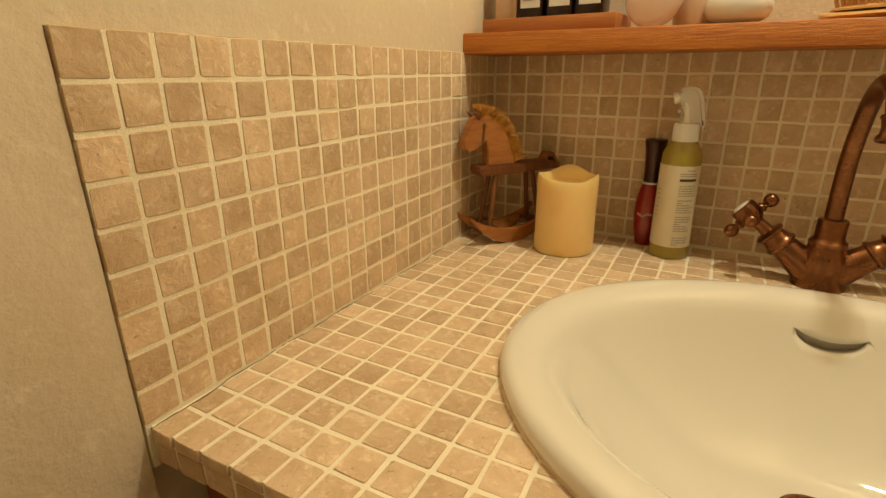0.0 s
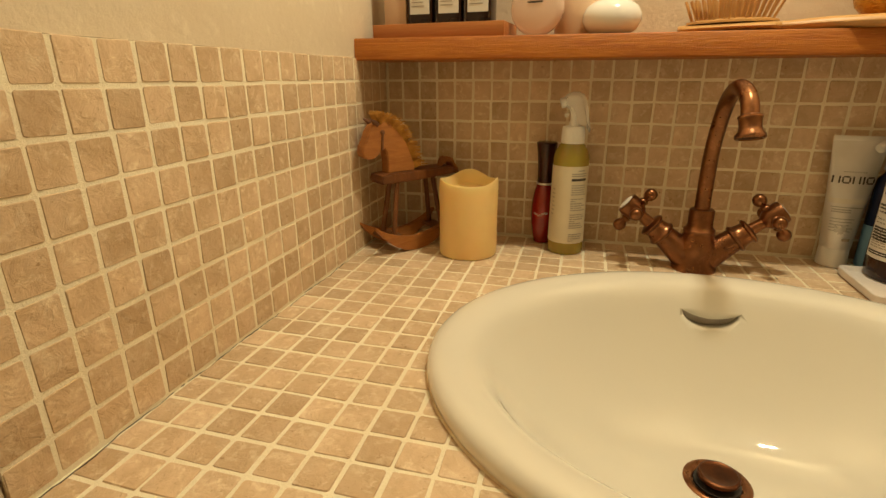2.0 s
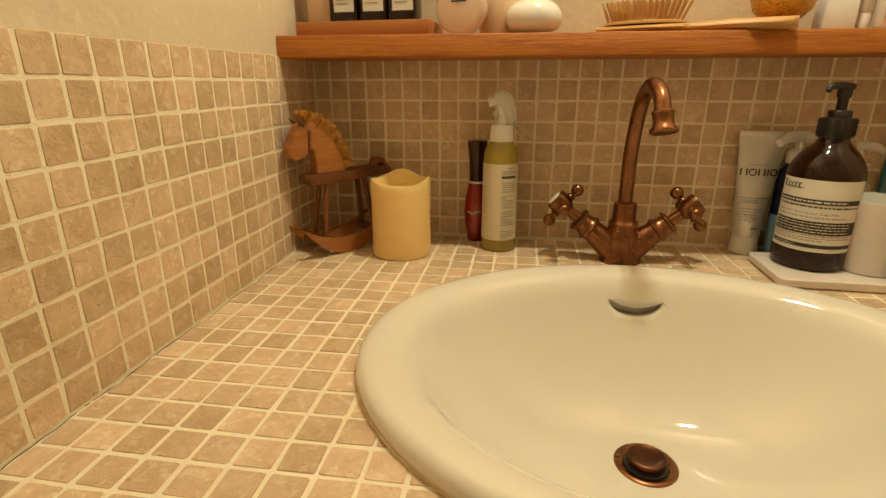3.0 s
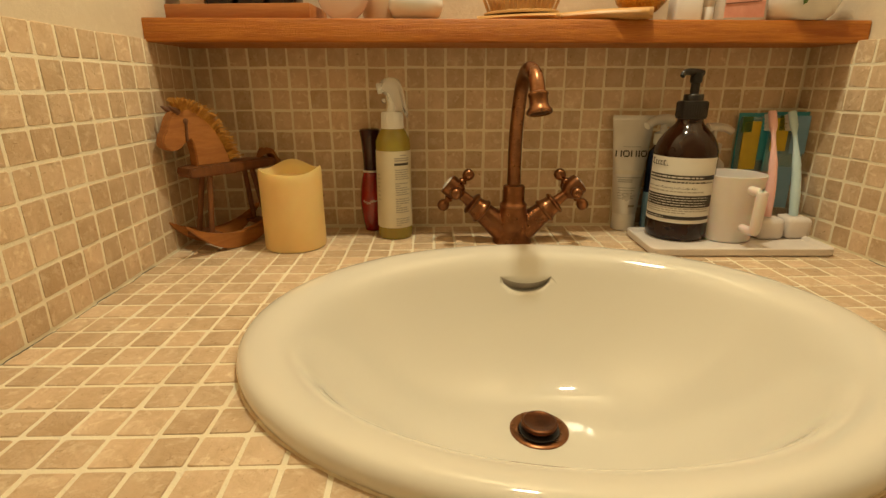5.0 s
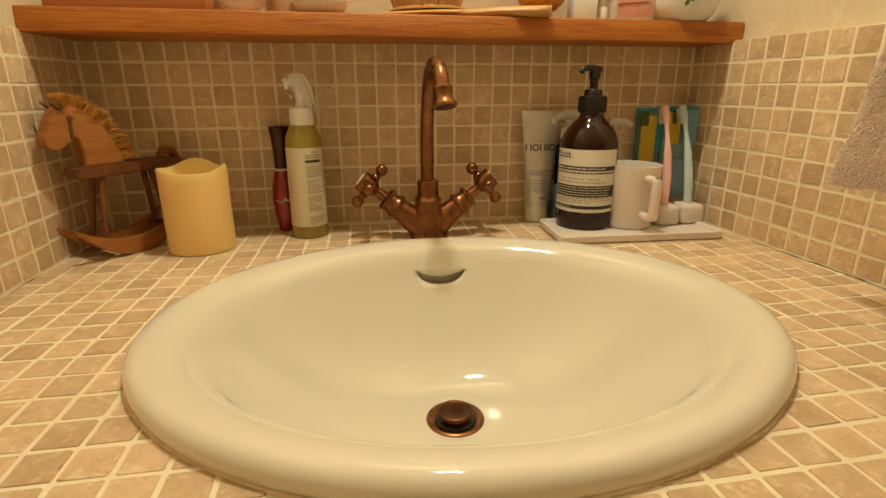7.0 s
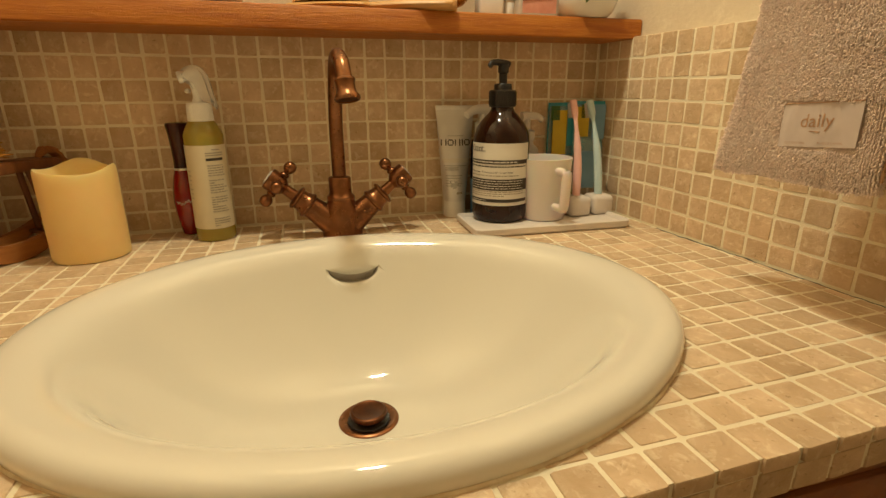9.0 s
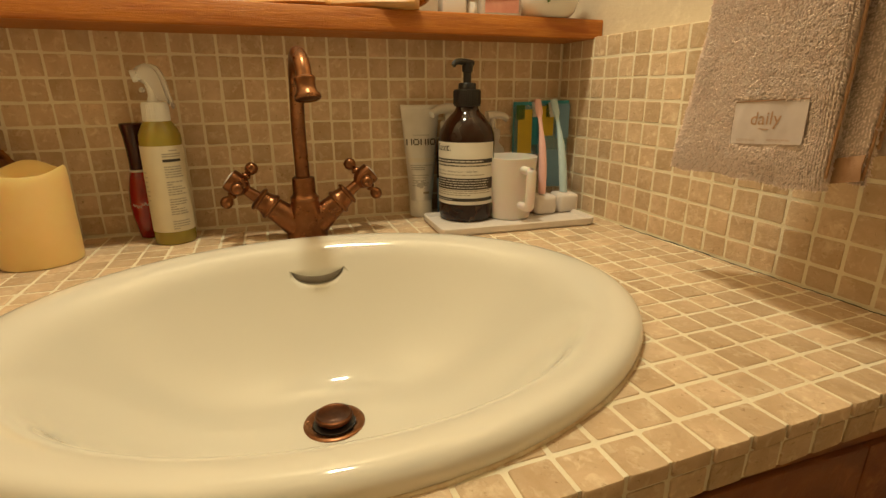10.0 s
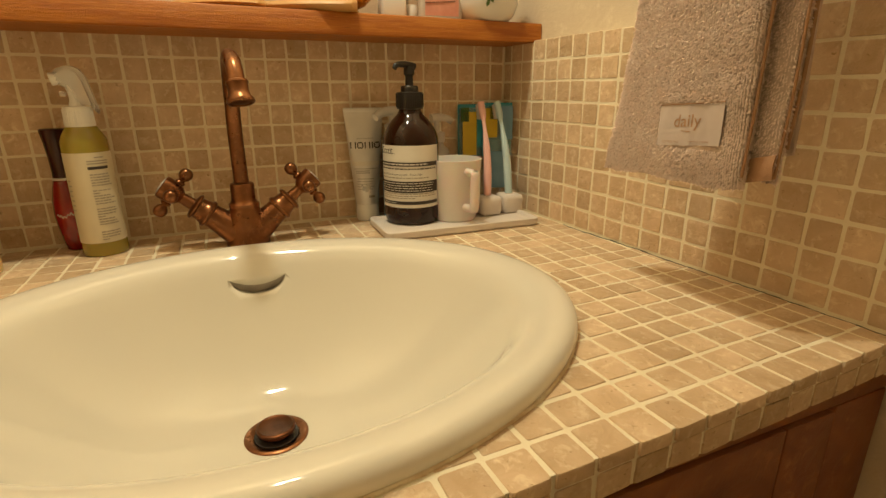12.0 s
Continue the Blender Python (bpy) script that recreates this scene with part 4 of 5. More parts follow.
def tube():
    s = thing("toothpaste_tube", "silver grey toothpaste tube standing on its white cap", "tube", pose(0.5485, 0.5150, ZC, 0, 0, -8))
    part("cap", lathe([(0.0135, 0.0), (0.0150, 0.001), (0.0152, 0.003), (0.0146, 0.021), (0.0140, 0.0222), (0.012, 0.0224)], 40), M_WHITE, s, "white plastic cap")
    n = 40
    bm = bmesh.new()
    rings = []
    for i in range(21):
        u = i / 20
        rx = 0.0150 + 0.0102 * u
        ry = 0.0140 * (1 - u) ** 0.8 + 0.0006
        z = 0.0222 + 0.120 * u
        rings.append([bm.verts.new((rx * math.cos(2 * math.pi * k / n) * (1 if u < 0.96 else 1.0), ry * math.sin(2 * math.pi * k / n), z)) for k in range(n)])
    for a, b in zip(rings, rings[1:]):
        for k in range(n):
            j = (k + 1) % n
            bm.faces.new((a[k], a[j], b[j], b[k]))
    bm.faces.new(rings[0][::-1])
    bm.faces.new(rings[-1])
    body = part("tube_body", bm, M_SILVER, s)
    part("crimp", solid(-0.0252, 0.0252, -0.0009, 0.0009, 0.1408, 0.1462, 0.0004), M_SILVER, s, "crimped tube end")

    def mark(x0, x1, z0, z1, m, lift):
        bmm = bmesh.new()
        lo, hi = [], []
        for i in range(9):
            x = x0 + (x1 - x0) * i / 8
            for z, out in ((z0, lo), (z1, hi)):
                u = (z - 0.0222) / 0.120
                rx, ry = 0.0150 + 0.0102 * u, 0.0140 * (1 - u) ** 0.8 + 0.0006
                y = -ry * math.sqrt(max(0.02, 1 - (x / rx) ** 2)) - lift
                out.append(bmm.verts.new((x, y, z)))
        for i in range(8):
            bmm.faces.new((lo[i], lo[i + 1], hi[i + 1], hi[i]))
        part("print_mark", bmm, m, body)

    # the maker's mark as plain black strokes
    Z0, Z1 = 0.0955, 0.1035
    for x, w, ring in ((-0.0190, 0.0074, False), (-0.0103, 0.0080, True), (-0.0008, 0.0074, False), (0.0086, 0.0016, False), (0.0116, 0.0080, True)):
        mark(x, x + 0.0016, Z0 + (0.0014 if ring else 0), Z1 - (0.0014 if ring else 0), M_INK, 0.0006)
        mark(x + w - 0.0016, x + w, Z0 + (0.0014 if ring else 0), Z1 - (0.0014 if ring else 0), M_INK, 0.0006)
        if ring:
            mark(x + 0.0012, x + w - 0.0012, Z0, Z0 + 0.0015, M_INK, 0.0007)
            mark(x + 0.0012, x + w - 0.0012, Z1 - 0.0015, Z1, M_INK, 0.0007)
    for i in range(9):
        mark(-0.010 + 0.0024 * i, -0.0085 + 0.0024 * i, 0.1075, 0.1088, M_GREYPRINT, 0.0006)
    mark(-0.0175, 0.0180, 0.0735, 0.0790, M_PAPERW, 0.0006)
    for z in (0.066, 0.0635):
        mark(-0.0135, 0.004, z, z + 0.0014, M_GREYPRINT, 0.0006)
    mark(-0.0150, 0.0150, 0.0690, 0.0700, M_GREYPRINT, 0.0006)
    for k in range(5):
        mark(-0.0125, 0.009 - 0.002 * (k % 3), 0.0560 - 0.0034 * k, 0.0570 - 0.0034 * k, M_GREYPRINT, 0.0006)
    mark(0.001, 0.0090, 0.0318, 0.0348, M_INKSOFT, 0.0006)


tube()


def back_pump():
    s = thing("lotion_bottle", "navy and light blue bottle with a white pump behind the soap", "bottle", pose(0.5870, 0.5140, ZC))
    part("bottle_body", lathe([(0.013, 0), (0.0150, 0.002), (0.0152, 0.045), (0.0152, 0.05)], 36), M_SKY, s)
    part("shoulder", lathe([(0.0152, 0.05), (0.0152, 0.090), (0.0140, 0.101), (0.0090, 0.108), (0.008, 0.112)], 36), M_NAVY, s, "navy upper body")
    part("pump_collar", lathe([(0.0090, 0.110), (0.0105, 0.111), (0.0105, 0.124), (0.007, 0.126), (0.004, 0.127), (0.004, 0.136)], 30), M_WHITE, s, "white pump collar")
    part("pump_head", pipe(spline([(0.010, 0.002, 0.139), (0, 0, 0.141), (-0.014, -0.006, 0.140), (-0.026, -0.011, 0.134)], 16), [0.0078 - 0.0030 * i / 16 for i in range(17)], 14), M_WHITE, s, "white pump head")


back_pump()


def clear_pump():
    s = thing("clear_pump_bottle", "small clear plastic pump bottle behind the rinsing cup", "bottle", pose(0.6480, 0.5080, ZC))
    body = lathe([(0.016, 0.0), (0.0185, 0.002), (0.0188, 0.075), (0.0165, 0.088), (0.0100, 0.095), (0.0092, 0.1)], 40)
    b = part("bottle_body", body, M_MILKY, s)
    part("pump_collar", lathe([(0.0092, 0.099), (0.0112, 0.1), (0.0112, 0.112), (0.006, 0.114), (0.0042, 0.115), (0.0042, 0.128)], 30), M_MILKY, s, "clear pump collar")
    part("pump_head", pipe(spline([(-0.008, 0.0, 0.131), (0, 0, 0.132), (0.012, -0.004, 0.131), (0.020, -0.007, 0.126)], 14), [0.0062 - 0.002 * i / 14 for i in range(15)], 12), M_MILKY, s, "clear pump head")


clear_pump()


def brush_pack(x, y, yaw, lean, w, h, patches, label):
    s = thing("toothbrush_pack", label, "package", pose(x, y, ZC, lean, 0, yaw), "toothbrush packs")
    part("blister", solid(-w / 2, w / 2, -0.0055, 0.0, 0.0, h * 0.97, 0.0024), M_CLEAR, s, "clear plastic blister")
    part("card", solid(-w / 2, w / 2, 0.0006, 0.0016, 0.50 * h, h), M_TEAL, s, "printed teal card")
    for x0, x1, z0, z1, m in patches:
        part("print_patch", solid(x0 * w, x1 * w, -0.0074, -0.0064, z0 * h, z1 * h), m, s)


brush_pack(0.7125, 0.5265, 2, -1.0, 0.046, 0.148, [(-0.42, 0.06, 0.52, 0.93, M_YELLOW), (-0.48, -0.2, 0.84, 0.97, M_GREEN), (0.08, 0.46, 0.6, 0.96, M_TEAL), (0.06, 0.2, 0.2, 0.5, M_SKY)], "toothbrush blister pack with teal and yellow card")
brush_pack(0.7445, 0.5100, -16, -1.5, 0.044, 0.150, [(-0.45, -0.05, 0.68, 0.95, M_YELLOW), (-0.3, 0.0, 0.85, 0.97, M_GREEN), (0.05, 0.45, 0.66, 0.97, M_SKY), (-0.3, 0.25, 0.2, 0.55, M_SKY)], "toothbrush blister pack with blue and yellow card")


# ---- the rocking horse ----
def rocking_horse():
    H0 = ZC
    h = thing("rocking_horse", "small brown wooden rocking horse with a straw mane", "toy", pose(0.0263, 0.4272, H0, 0, 0, 54))
    # local x runs from the chest to the tail
    head = [(-0.0246, 0.1262), (-0.0228, 0.1200), (-0.0160, 0.1165), (-0.0095, 0.1170), (-0.0035, 0.1205), (0.0018, 0.1262), (0.0056, 0.1275), (0.0082, 0.1215), (0.0092, 0.1120), (0.0092, 0.0975), (0.0490, 0.0975), (0.0478, 0.1060), (0.0440, 0.1165), (0.0385, 0.1290), (0.0315, 0.1400), (0.0215, 0.1508), (0.0140, 0.1565), (0.0065, 0.1592), (-0.0020, 0.1588), (-0.0100, 0.1545), (-0.0150, 0.1470), (-0.0180, 0.1390), (-0.0225, 0.1325)]
    part("head", slab(head, 0.0150, 0.0012), M_HORSE, h)
    part("eye", turned((0.0030, -0.0070, 0.1465), (0, -1, 0), [(0.003, 0), (0.0028, 0.0012), (0.001, 0.0018)], 14), M_LEATHER, h)
    part("bridle", pipe(spline([(0.0030, -0.0082, 0.1465), (0.0022, -0.0082, 0.137), (0.0012, -0.0082, 0.1255)], 8), 0.0016, 8), M_LEATHER, h)
    for s in (-1, 1):
        part("ear", pipe([(-0.003, s * 0.006, 0.1555), (-0.008, s * 0.0075, 0.1590), (-0.0130, s * 0.008, 0.1620)], [0.0036, 0.0026, 0.0004], 8), M_LEATHER, h, "leather ear")
    rnd = random.Random(2)
    crest = spline([(0.000, 0, 0.158), (0.007, 0, 0.1585), (0.0215, 0, 0.150), (0.0315, 0, 0.139), (0.0415, 0, 0.121), (0.0485, 0, 0.102)], 100)
    strands = bmesh.new()
    for i, p in enumerate(crest):
        for k in range(9):
            d = (crest[min(i + 1, 100)] - crest[max(i - 1, 0)]).normalized()
            nrm = Vector((-d.z, 0, d.x))
            if nrm.z < 0 and i < 90:
                nrm = -nrm
            if i >= 90 and nrm.x < 0:
                nrm = -nrm
            y = rnd.uniform(-0.0078, 0.0078)
            ln = rnd.uniform(0.007, 0.0140)
            a = Vector(p) + Vector((0, y, -0.0015))
            tip = a + nrm * ln + d * rnd.uniform(-0.003, 0.004) + Vector((0, y * 0.8 + rnd.uniform(-0.004, 0.004), 0))
            b = (a + tip) / 2 + Vector((0, 0, 0.002)) + d * rnd.uniform(-0.001, 0.001)
            pipe([a, b, tip], [0.00055, 0.0006, 0.00035], 4, strands)
    part("mane", strands, M_STRAW, h, "straw yarn mane")
    seat = [(-0.002, 0.0860), (-0.005, 0.0910), (-0.003, 0.0965), (0.010, 0.0980), (0.090, 0.0980), (0.106, 0.0972), (0.109, 0.0930), (0.104, 0.0880), (0.050, 0.0855)]
    part("saddle_board", slab(seat, 0.028, 0.0015), M_HORSE_DARK, h)
    tail = bmesh.new()
    for i in range(170):
        y = rnd.uniform(-0.008, 0.008)
        pts = spline([(0.092, y * 0.5, 0.0970), (0.099, y * 0.9, 0.105 + rnd.uniform(-0.003, 0.003)), (0.109, y, 0.104 + rnd.uniform(-0.004, 0.002)), (0.116 + rnd.uniform(-0.003, 0.003), y * 1.2, 0.089 + rnd.uniform(-0.004, 0.004))], 6)
        pipe(pts, 0.0007, 4, tail)
    part("tail", tail, M_TAILYARN, h, "brown yarn tail")
    for x0, x1 in ((0.0215, 0.0105), (0.0750, 0.0850)):
        for s in (-1, 1):
            part("leg", pipe([(x0, s * 0.0075, 0.090), (x1, s * 0.0131, 0.020)], [0.0031, 0.0031], 12), M_HORSE_DARK, h)
    for s in (-1, 1):
        lower, upper = [], []
        for i in range(33):
            x = -0.0201 + 0.118 * i / 32
            c = (x - 0.0390) / 0.0591
            lower.append((x, 0.0002 + 0.0345 * abs(c) ** 2.2))
            upper.append((x, max(0.0185 + 0.0185 * abs(c) ** 2.0, lower[-1][1] + 0.0012)))
        part("rocker", slab(lower + upper[::-1], 0.0075, 0.0008), M_HORSE, h).location = (0, s * 0.0211, 0)
    for x0, x1 in ((-0.002, 0.022), (0.076, 0.094)):
        part("deck_board", solid(x0, x1, -0.0172, 0.0172, 0.0172, 0.0212, 0.001), M_HORSE_DARK, h)


rocking_horse()


# ---- the things on the shelf ----
def bottle_tray():
    t = thing("wooden_tray", "low orange wooden tray of small dark bottles on the shelf", "tray", pose(0.0920, 0.4930, SHELF, 0, 0, -4))
    part("base_board", solid(-0.0735, 0.0735, -0.029, 0.030, 0.0, 0.005), M_TRAYWOOD, t)
    for x0, x1, y0, y1 in ((-0.0785, 0.0785, -0.034, -0.0295), (-0.0785, 0.0785, 0.0295, 0.034), (-0.0785, -0.0740, -0.029, 0.029), (0.0740, 0.0785, -0.029, 0.029)):
        part("side", solid(x0, x1, y0, y1, 0.0002, 0.0158, 0.0007), M_TRAYWOOD, t)
    for i, x in enumerate((0.0655, 0.1005, 0.1350)):
        b = thing("dark_bottle", "small dark square bottle with a white label", "bottle", pose(x, 0.4925 - 0.06 * (x - 0.094), SHELF + 0.0052, 0, 0, -4), "dark bottles in the wooden tray")
        part("bottle_body", solid(-0.0150, 0.0150, -0.0150, 0.0150, 0.0, 0.085, 0.0028, 3), M_AMBER, b)
        part("label", solid(-0.0115, 0.0125, -0.0157, -0.0151, 0.022, 0.070), M_PAPERW, b, "white paper label")
        for k in range(4):
            part("print_line", solid(-0.009, 0.006 - 0.001 * k, -0.0161, -0.0158, 0.030 + 0.004 * k, 0.0310 + 0.004 * k), M_INKSOFT, b)
        part("cap", lathe([(0.0095, 0.085), (0.0098, 0.087), (0.0098, 0.104), (0.009, 0.105)], 28), M_BLACK, b, "black screw cap")
    b = thing("cream_box", "cream card box behind the dark bottles", "box", pose(0.0330, 0.505, SHELF + 0.0052, 0, 0, -4))
    part("carton", solid(-0.014, 0.014, -0.018, 0.018, 0, 0.10, 0.0008), M_PEACH, b)


bottle_tray()


def perfume():
    s = thing("perfume_bottle", "flat round pink glass perfume bottle", "perfume bottle", pose(0.2000, 0.4780, SHELF, 0, 0, -12))
    g = part("flask", turned((0, 0.0085, 0.0295), (0, -1, 0), [(0.0225, 0.0), (0.0268, 0.0016), (0.0292, 0.0055), (0.0292, 0.0115), (0.0268, 0.0154), (0.0225, 0.017)], 64), M_PERFUME, s)
    part("cap", solid(-0.011, 0.011, -0.0085, 0.0085, 0.060, 0.088, 0.003, 3), M_CLEAR, s, "clear cap")
    part("brand_mark", solid(-0.0085, 0.0085, -0.0092, -0.0088, 0.0335, 0.0352), M_INK, g)
    part("brand_mark", solid(-0.0065, 0.0065, -0.0092, -0.0088, 0.0385, 0.0397), M_INKSOFT, g)
    b = thing("peach_jar", "peach round bottle behind the perfume", "jar", pose(0.2410, 0.5080, SHELF))
    part("jar_body", lathe([(0.018, 0.0), (0.0225, 0.002), (0.0240, 0.012), (0.0232, 0.045), (0.016, 0.060), (0.011, 0.066), (0.011, 0.08)], 44), M_PEACH, b)


perfume()


def small_vase():
    s = thing("white_vase", "small glossy white flattened ceramic vase", "vase", pose(0.2790, 0.4860, SHELF))
    part("vase_body", lathe([(0.012, 0.0), (0.018, 0.0008), (0.0265, 0.006), (0.0305, 0.0145), (0.0300, 0.0215), (0.0262, 0.0285), (0.0190, 0.0335), (0.0095, 0.0360), (0.002, 0.0366)], 56), M_PORCELAIN, s)


small_vase()


def hairbrush():
    a, b = Vector((0.350, 0.510, 0)), Vector((0.532, 0.4520, 0))
    d = b - a
    yaw = math.degrees(math.atan2(d.y, d.x))
    ln = d.length
    s = thing("hairbrush", "pale wooden paddle hairbrush lying with its bristles upward", "hairbrush", pose(a.x, a.y, SHELF, 0, 0, yaw))
    bm = bmesh.new()
    n = 40
    rings = []
    for i in range(n + 1):
        u = i / n
        w = 0.0275 * math.sin(math.pi * min(1, (u + 0.004) / 0.60)) ** 0.45 if u < 0.5 else 0
        hnd = 0.0085 + 0.0035 * math.sin((u - 0.5) * 2 * 2.6) if u >= 0.42 else 0
        w = max(w, hnd, 0.003)
        if u > 0.96:
            w *= math.sqrt(max(0.05, 1 - ((u - 0.96) / 0.04) ** 2))
        t = 0.0050 + (0.0012 if u > 0.5 else 0.0) * min(1, (u - 0.5) * 5)
        rings.append([bm.verts.new((u * ln, w * math.cos(q), t * (1 + math.sin(q)) * 0.95)) for q in np.linspace(0, 2 * math.pi, 16, endpoint=False)])
    for p, q in zip(rings, rings[1:]):
        for k in range(16):
            j = (k + 1) % 16
            bm.faces.new((p[k], p[j], q[j], q[k]))
    bm.faces.new(rings[0][::-1])
    bm.faces.new(rings[-1])
    bmesh.ops.recalc_face_normals(bm, faces=bm.faces)
    body = part("brush_body", bm, M_BRUSHWOOD, s)
    part("cushion", lathe([(1.0, 0.0095), (0.99, 0.0115), (0.8, 0.0135), (0.3, 0.0145)], 32, 0.043, 0.0225, (0.050, 0, 0)), M_BRUSHWOOD, s)
    rnd = random.Random(9)
    pins = bmesh.new()
    for i in range(-9, 10):
        for k in range(-4, 5):
            x, y = 0.050 + i * 0.0046, k * 0.0052 + (0.0026 if i % 2 else 0)
            if ((x - 0.050) / 0.041) ** 2 + (y / 0.021) ** 2 < 1:
                pipe([(x, y, 0.012), (x + (x - 0.05) * 0.22 + rnd.uniform(-0.001, 0.001), y * 1.15, 0.0325)], [0.0010, 0.0012], 6, pins)
    part("bristles", pins, M_BRUSHWOOD, s, "wooden pin bristles")


hairbrush()


def gold_jar():
    s = thing("gold_ornament", "round glittering gold glass ornament", "ornament", pose(0.5360, 0.5020, SHELF))
    part("foot", lathe([(0.012, 0.0), (0.014, 0.001), (0.012, 0.004), (0.008, 0.010)], 32), M_GOLD, s)
    part("globe", lathe([(0.007, 0.008), (0.018, 0.013), (0.027, 0.022), (0.031, 0.034), (0.029, 0.046), (0.021, 0.056), (0.012, 0.060)], 48), M_GOLD, s)


gold_jar()


def white_jars():
    s = thing("cream_jar", "small white plastic cosmetic box", "box", pose(0.5870, 0.5000, SHELF, 0, 0, -6))
    part("box_body", solid(-0.0150, 0.0150, -0.015, 0.015, 0, 0.032, 0.003, 3), M_WHITE, s)
    part("lid", solid(-0.0154, 0.0154, -0.0155, 0.0155, 0.0325, 0.045, 0.003, 3), M_WHITE, s)
    s = thing("small_tube", "slim white plastic tube with a white cap", "tube", pose(0.6110, 0.4950, SHELF))
    part("cap", lathe([(0.0062, 0), (0.0066, 0.001), (0.0066, 0.016), (0.006, 0.017)], 24), M_WHITE, s)
    part("tube_body", lathe([(0.0060, 0.017), (0.0072, 0.019), (0.0074, 0.06), (0.003, 0.062)], 24), M_PAPERW, s)
    s = thing("pink_package", "glass jar with a torn pink paper wrapper", "package", pose(0.6455, 0.4930, SHELF, 0, 0, -5))
    part("jar_body", solid(-0.0265, 0.0265, -0.014, 0.014, 0, 0.070, 0.004, 3), M_MILKY, s)
    bm = bmesh.new()
    lo, hi = [], []
    for i in range(13):
        x = -0.0215 + 0.043 * i / 12
        lo.append(bm.verts.new((x, -0.0146, 0.0045 + 0.0010 * noise.noise((x * 200, 0, 1)))))
        hi.append(bm.verts.new((x, -0.0146, 0.058)))
    for i in range(12):
        bm.faces.new((lo[i], lo[i + 1], hi[i + 1], hi[i]))
    w = part("wrapper", bm, M_PINKCARD, s, "pink paper wrapper")
    part("print_line", solid(-0.020, 0.018, -0.0154, -0.0149, 0.0195, 0.0204), M_LEATHER, w).rotation_euler = (0, radians(-4), 0)


white_jars()


def pot():
    s = thing("ceramic_pot", "rounded white ceramic pot with a small green leaf motif", "pot", pose(0.7085, 0.4900, SHELF))
    R = [(0.026, 0.0), (0.0300, 0.0012), (0.0372, 0.008), (0.0418, 0.020), (0.0428, 0.034), (0.0405, 0.050), (0.0345, 0.062), (0.0325, 0.067), (0.0340, 0.071), (0.0320, 0.071), (0.0310, 0.067)]
    p = part("pot_body", lathe(R, 56), M_PORCELAIN, s)
    for a, z, t in ((-112, 0.018, 20), (-106, 0.022, -35), (-117, 0.0235, 60), (-110, 0.027, 0)):
        bm = slab([(0, -0.0045), (0.0022, -0.001), (0.0018, 0.0025), (0, 0.0045), (-0.0018, 0.0025), (-0.0022, -0.001)], 0.0004)
        r = 0.0411 + (z - 0.018) * 0.14 + 0.0004
        x = part("leaf_motif", bm, M_LEAF, p)
        x.matrix_local = Matrix.Translation((r * math.cos(radians(a)), r * math.sin(radians(a)), z)) @ Matrix.Rotation(radians(a + 90), 4, "Z") @ Matrix.Rotation(radians(12), 4, "X") @ Matrix.Rotation(radians(t), 4, "Y")


pot()


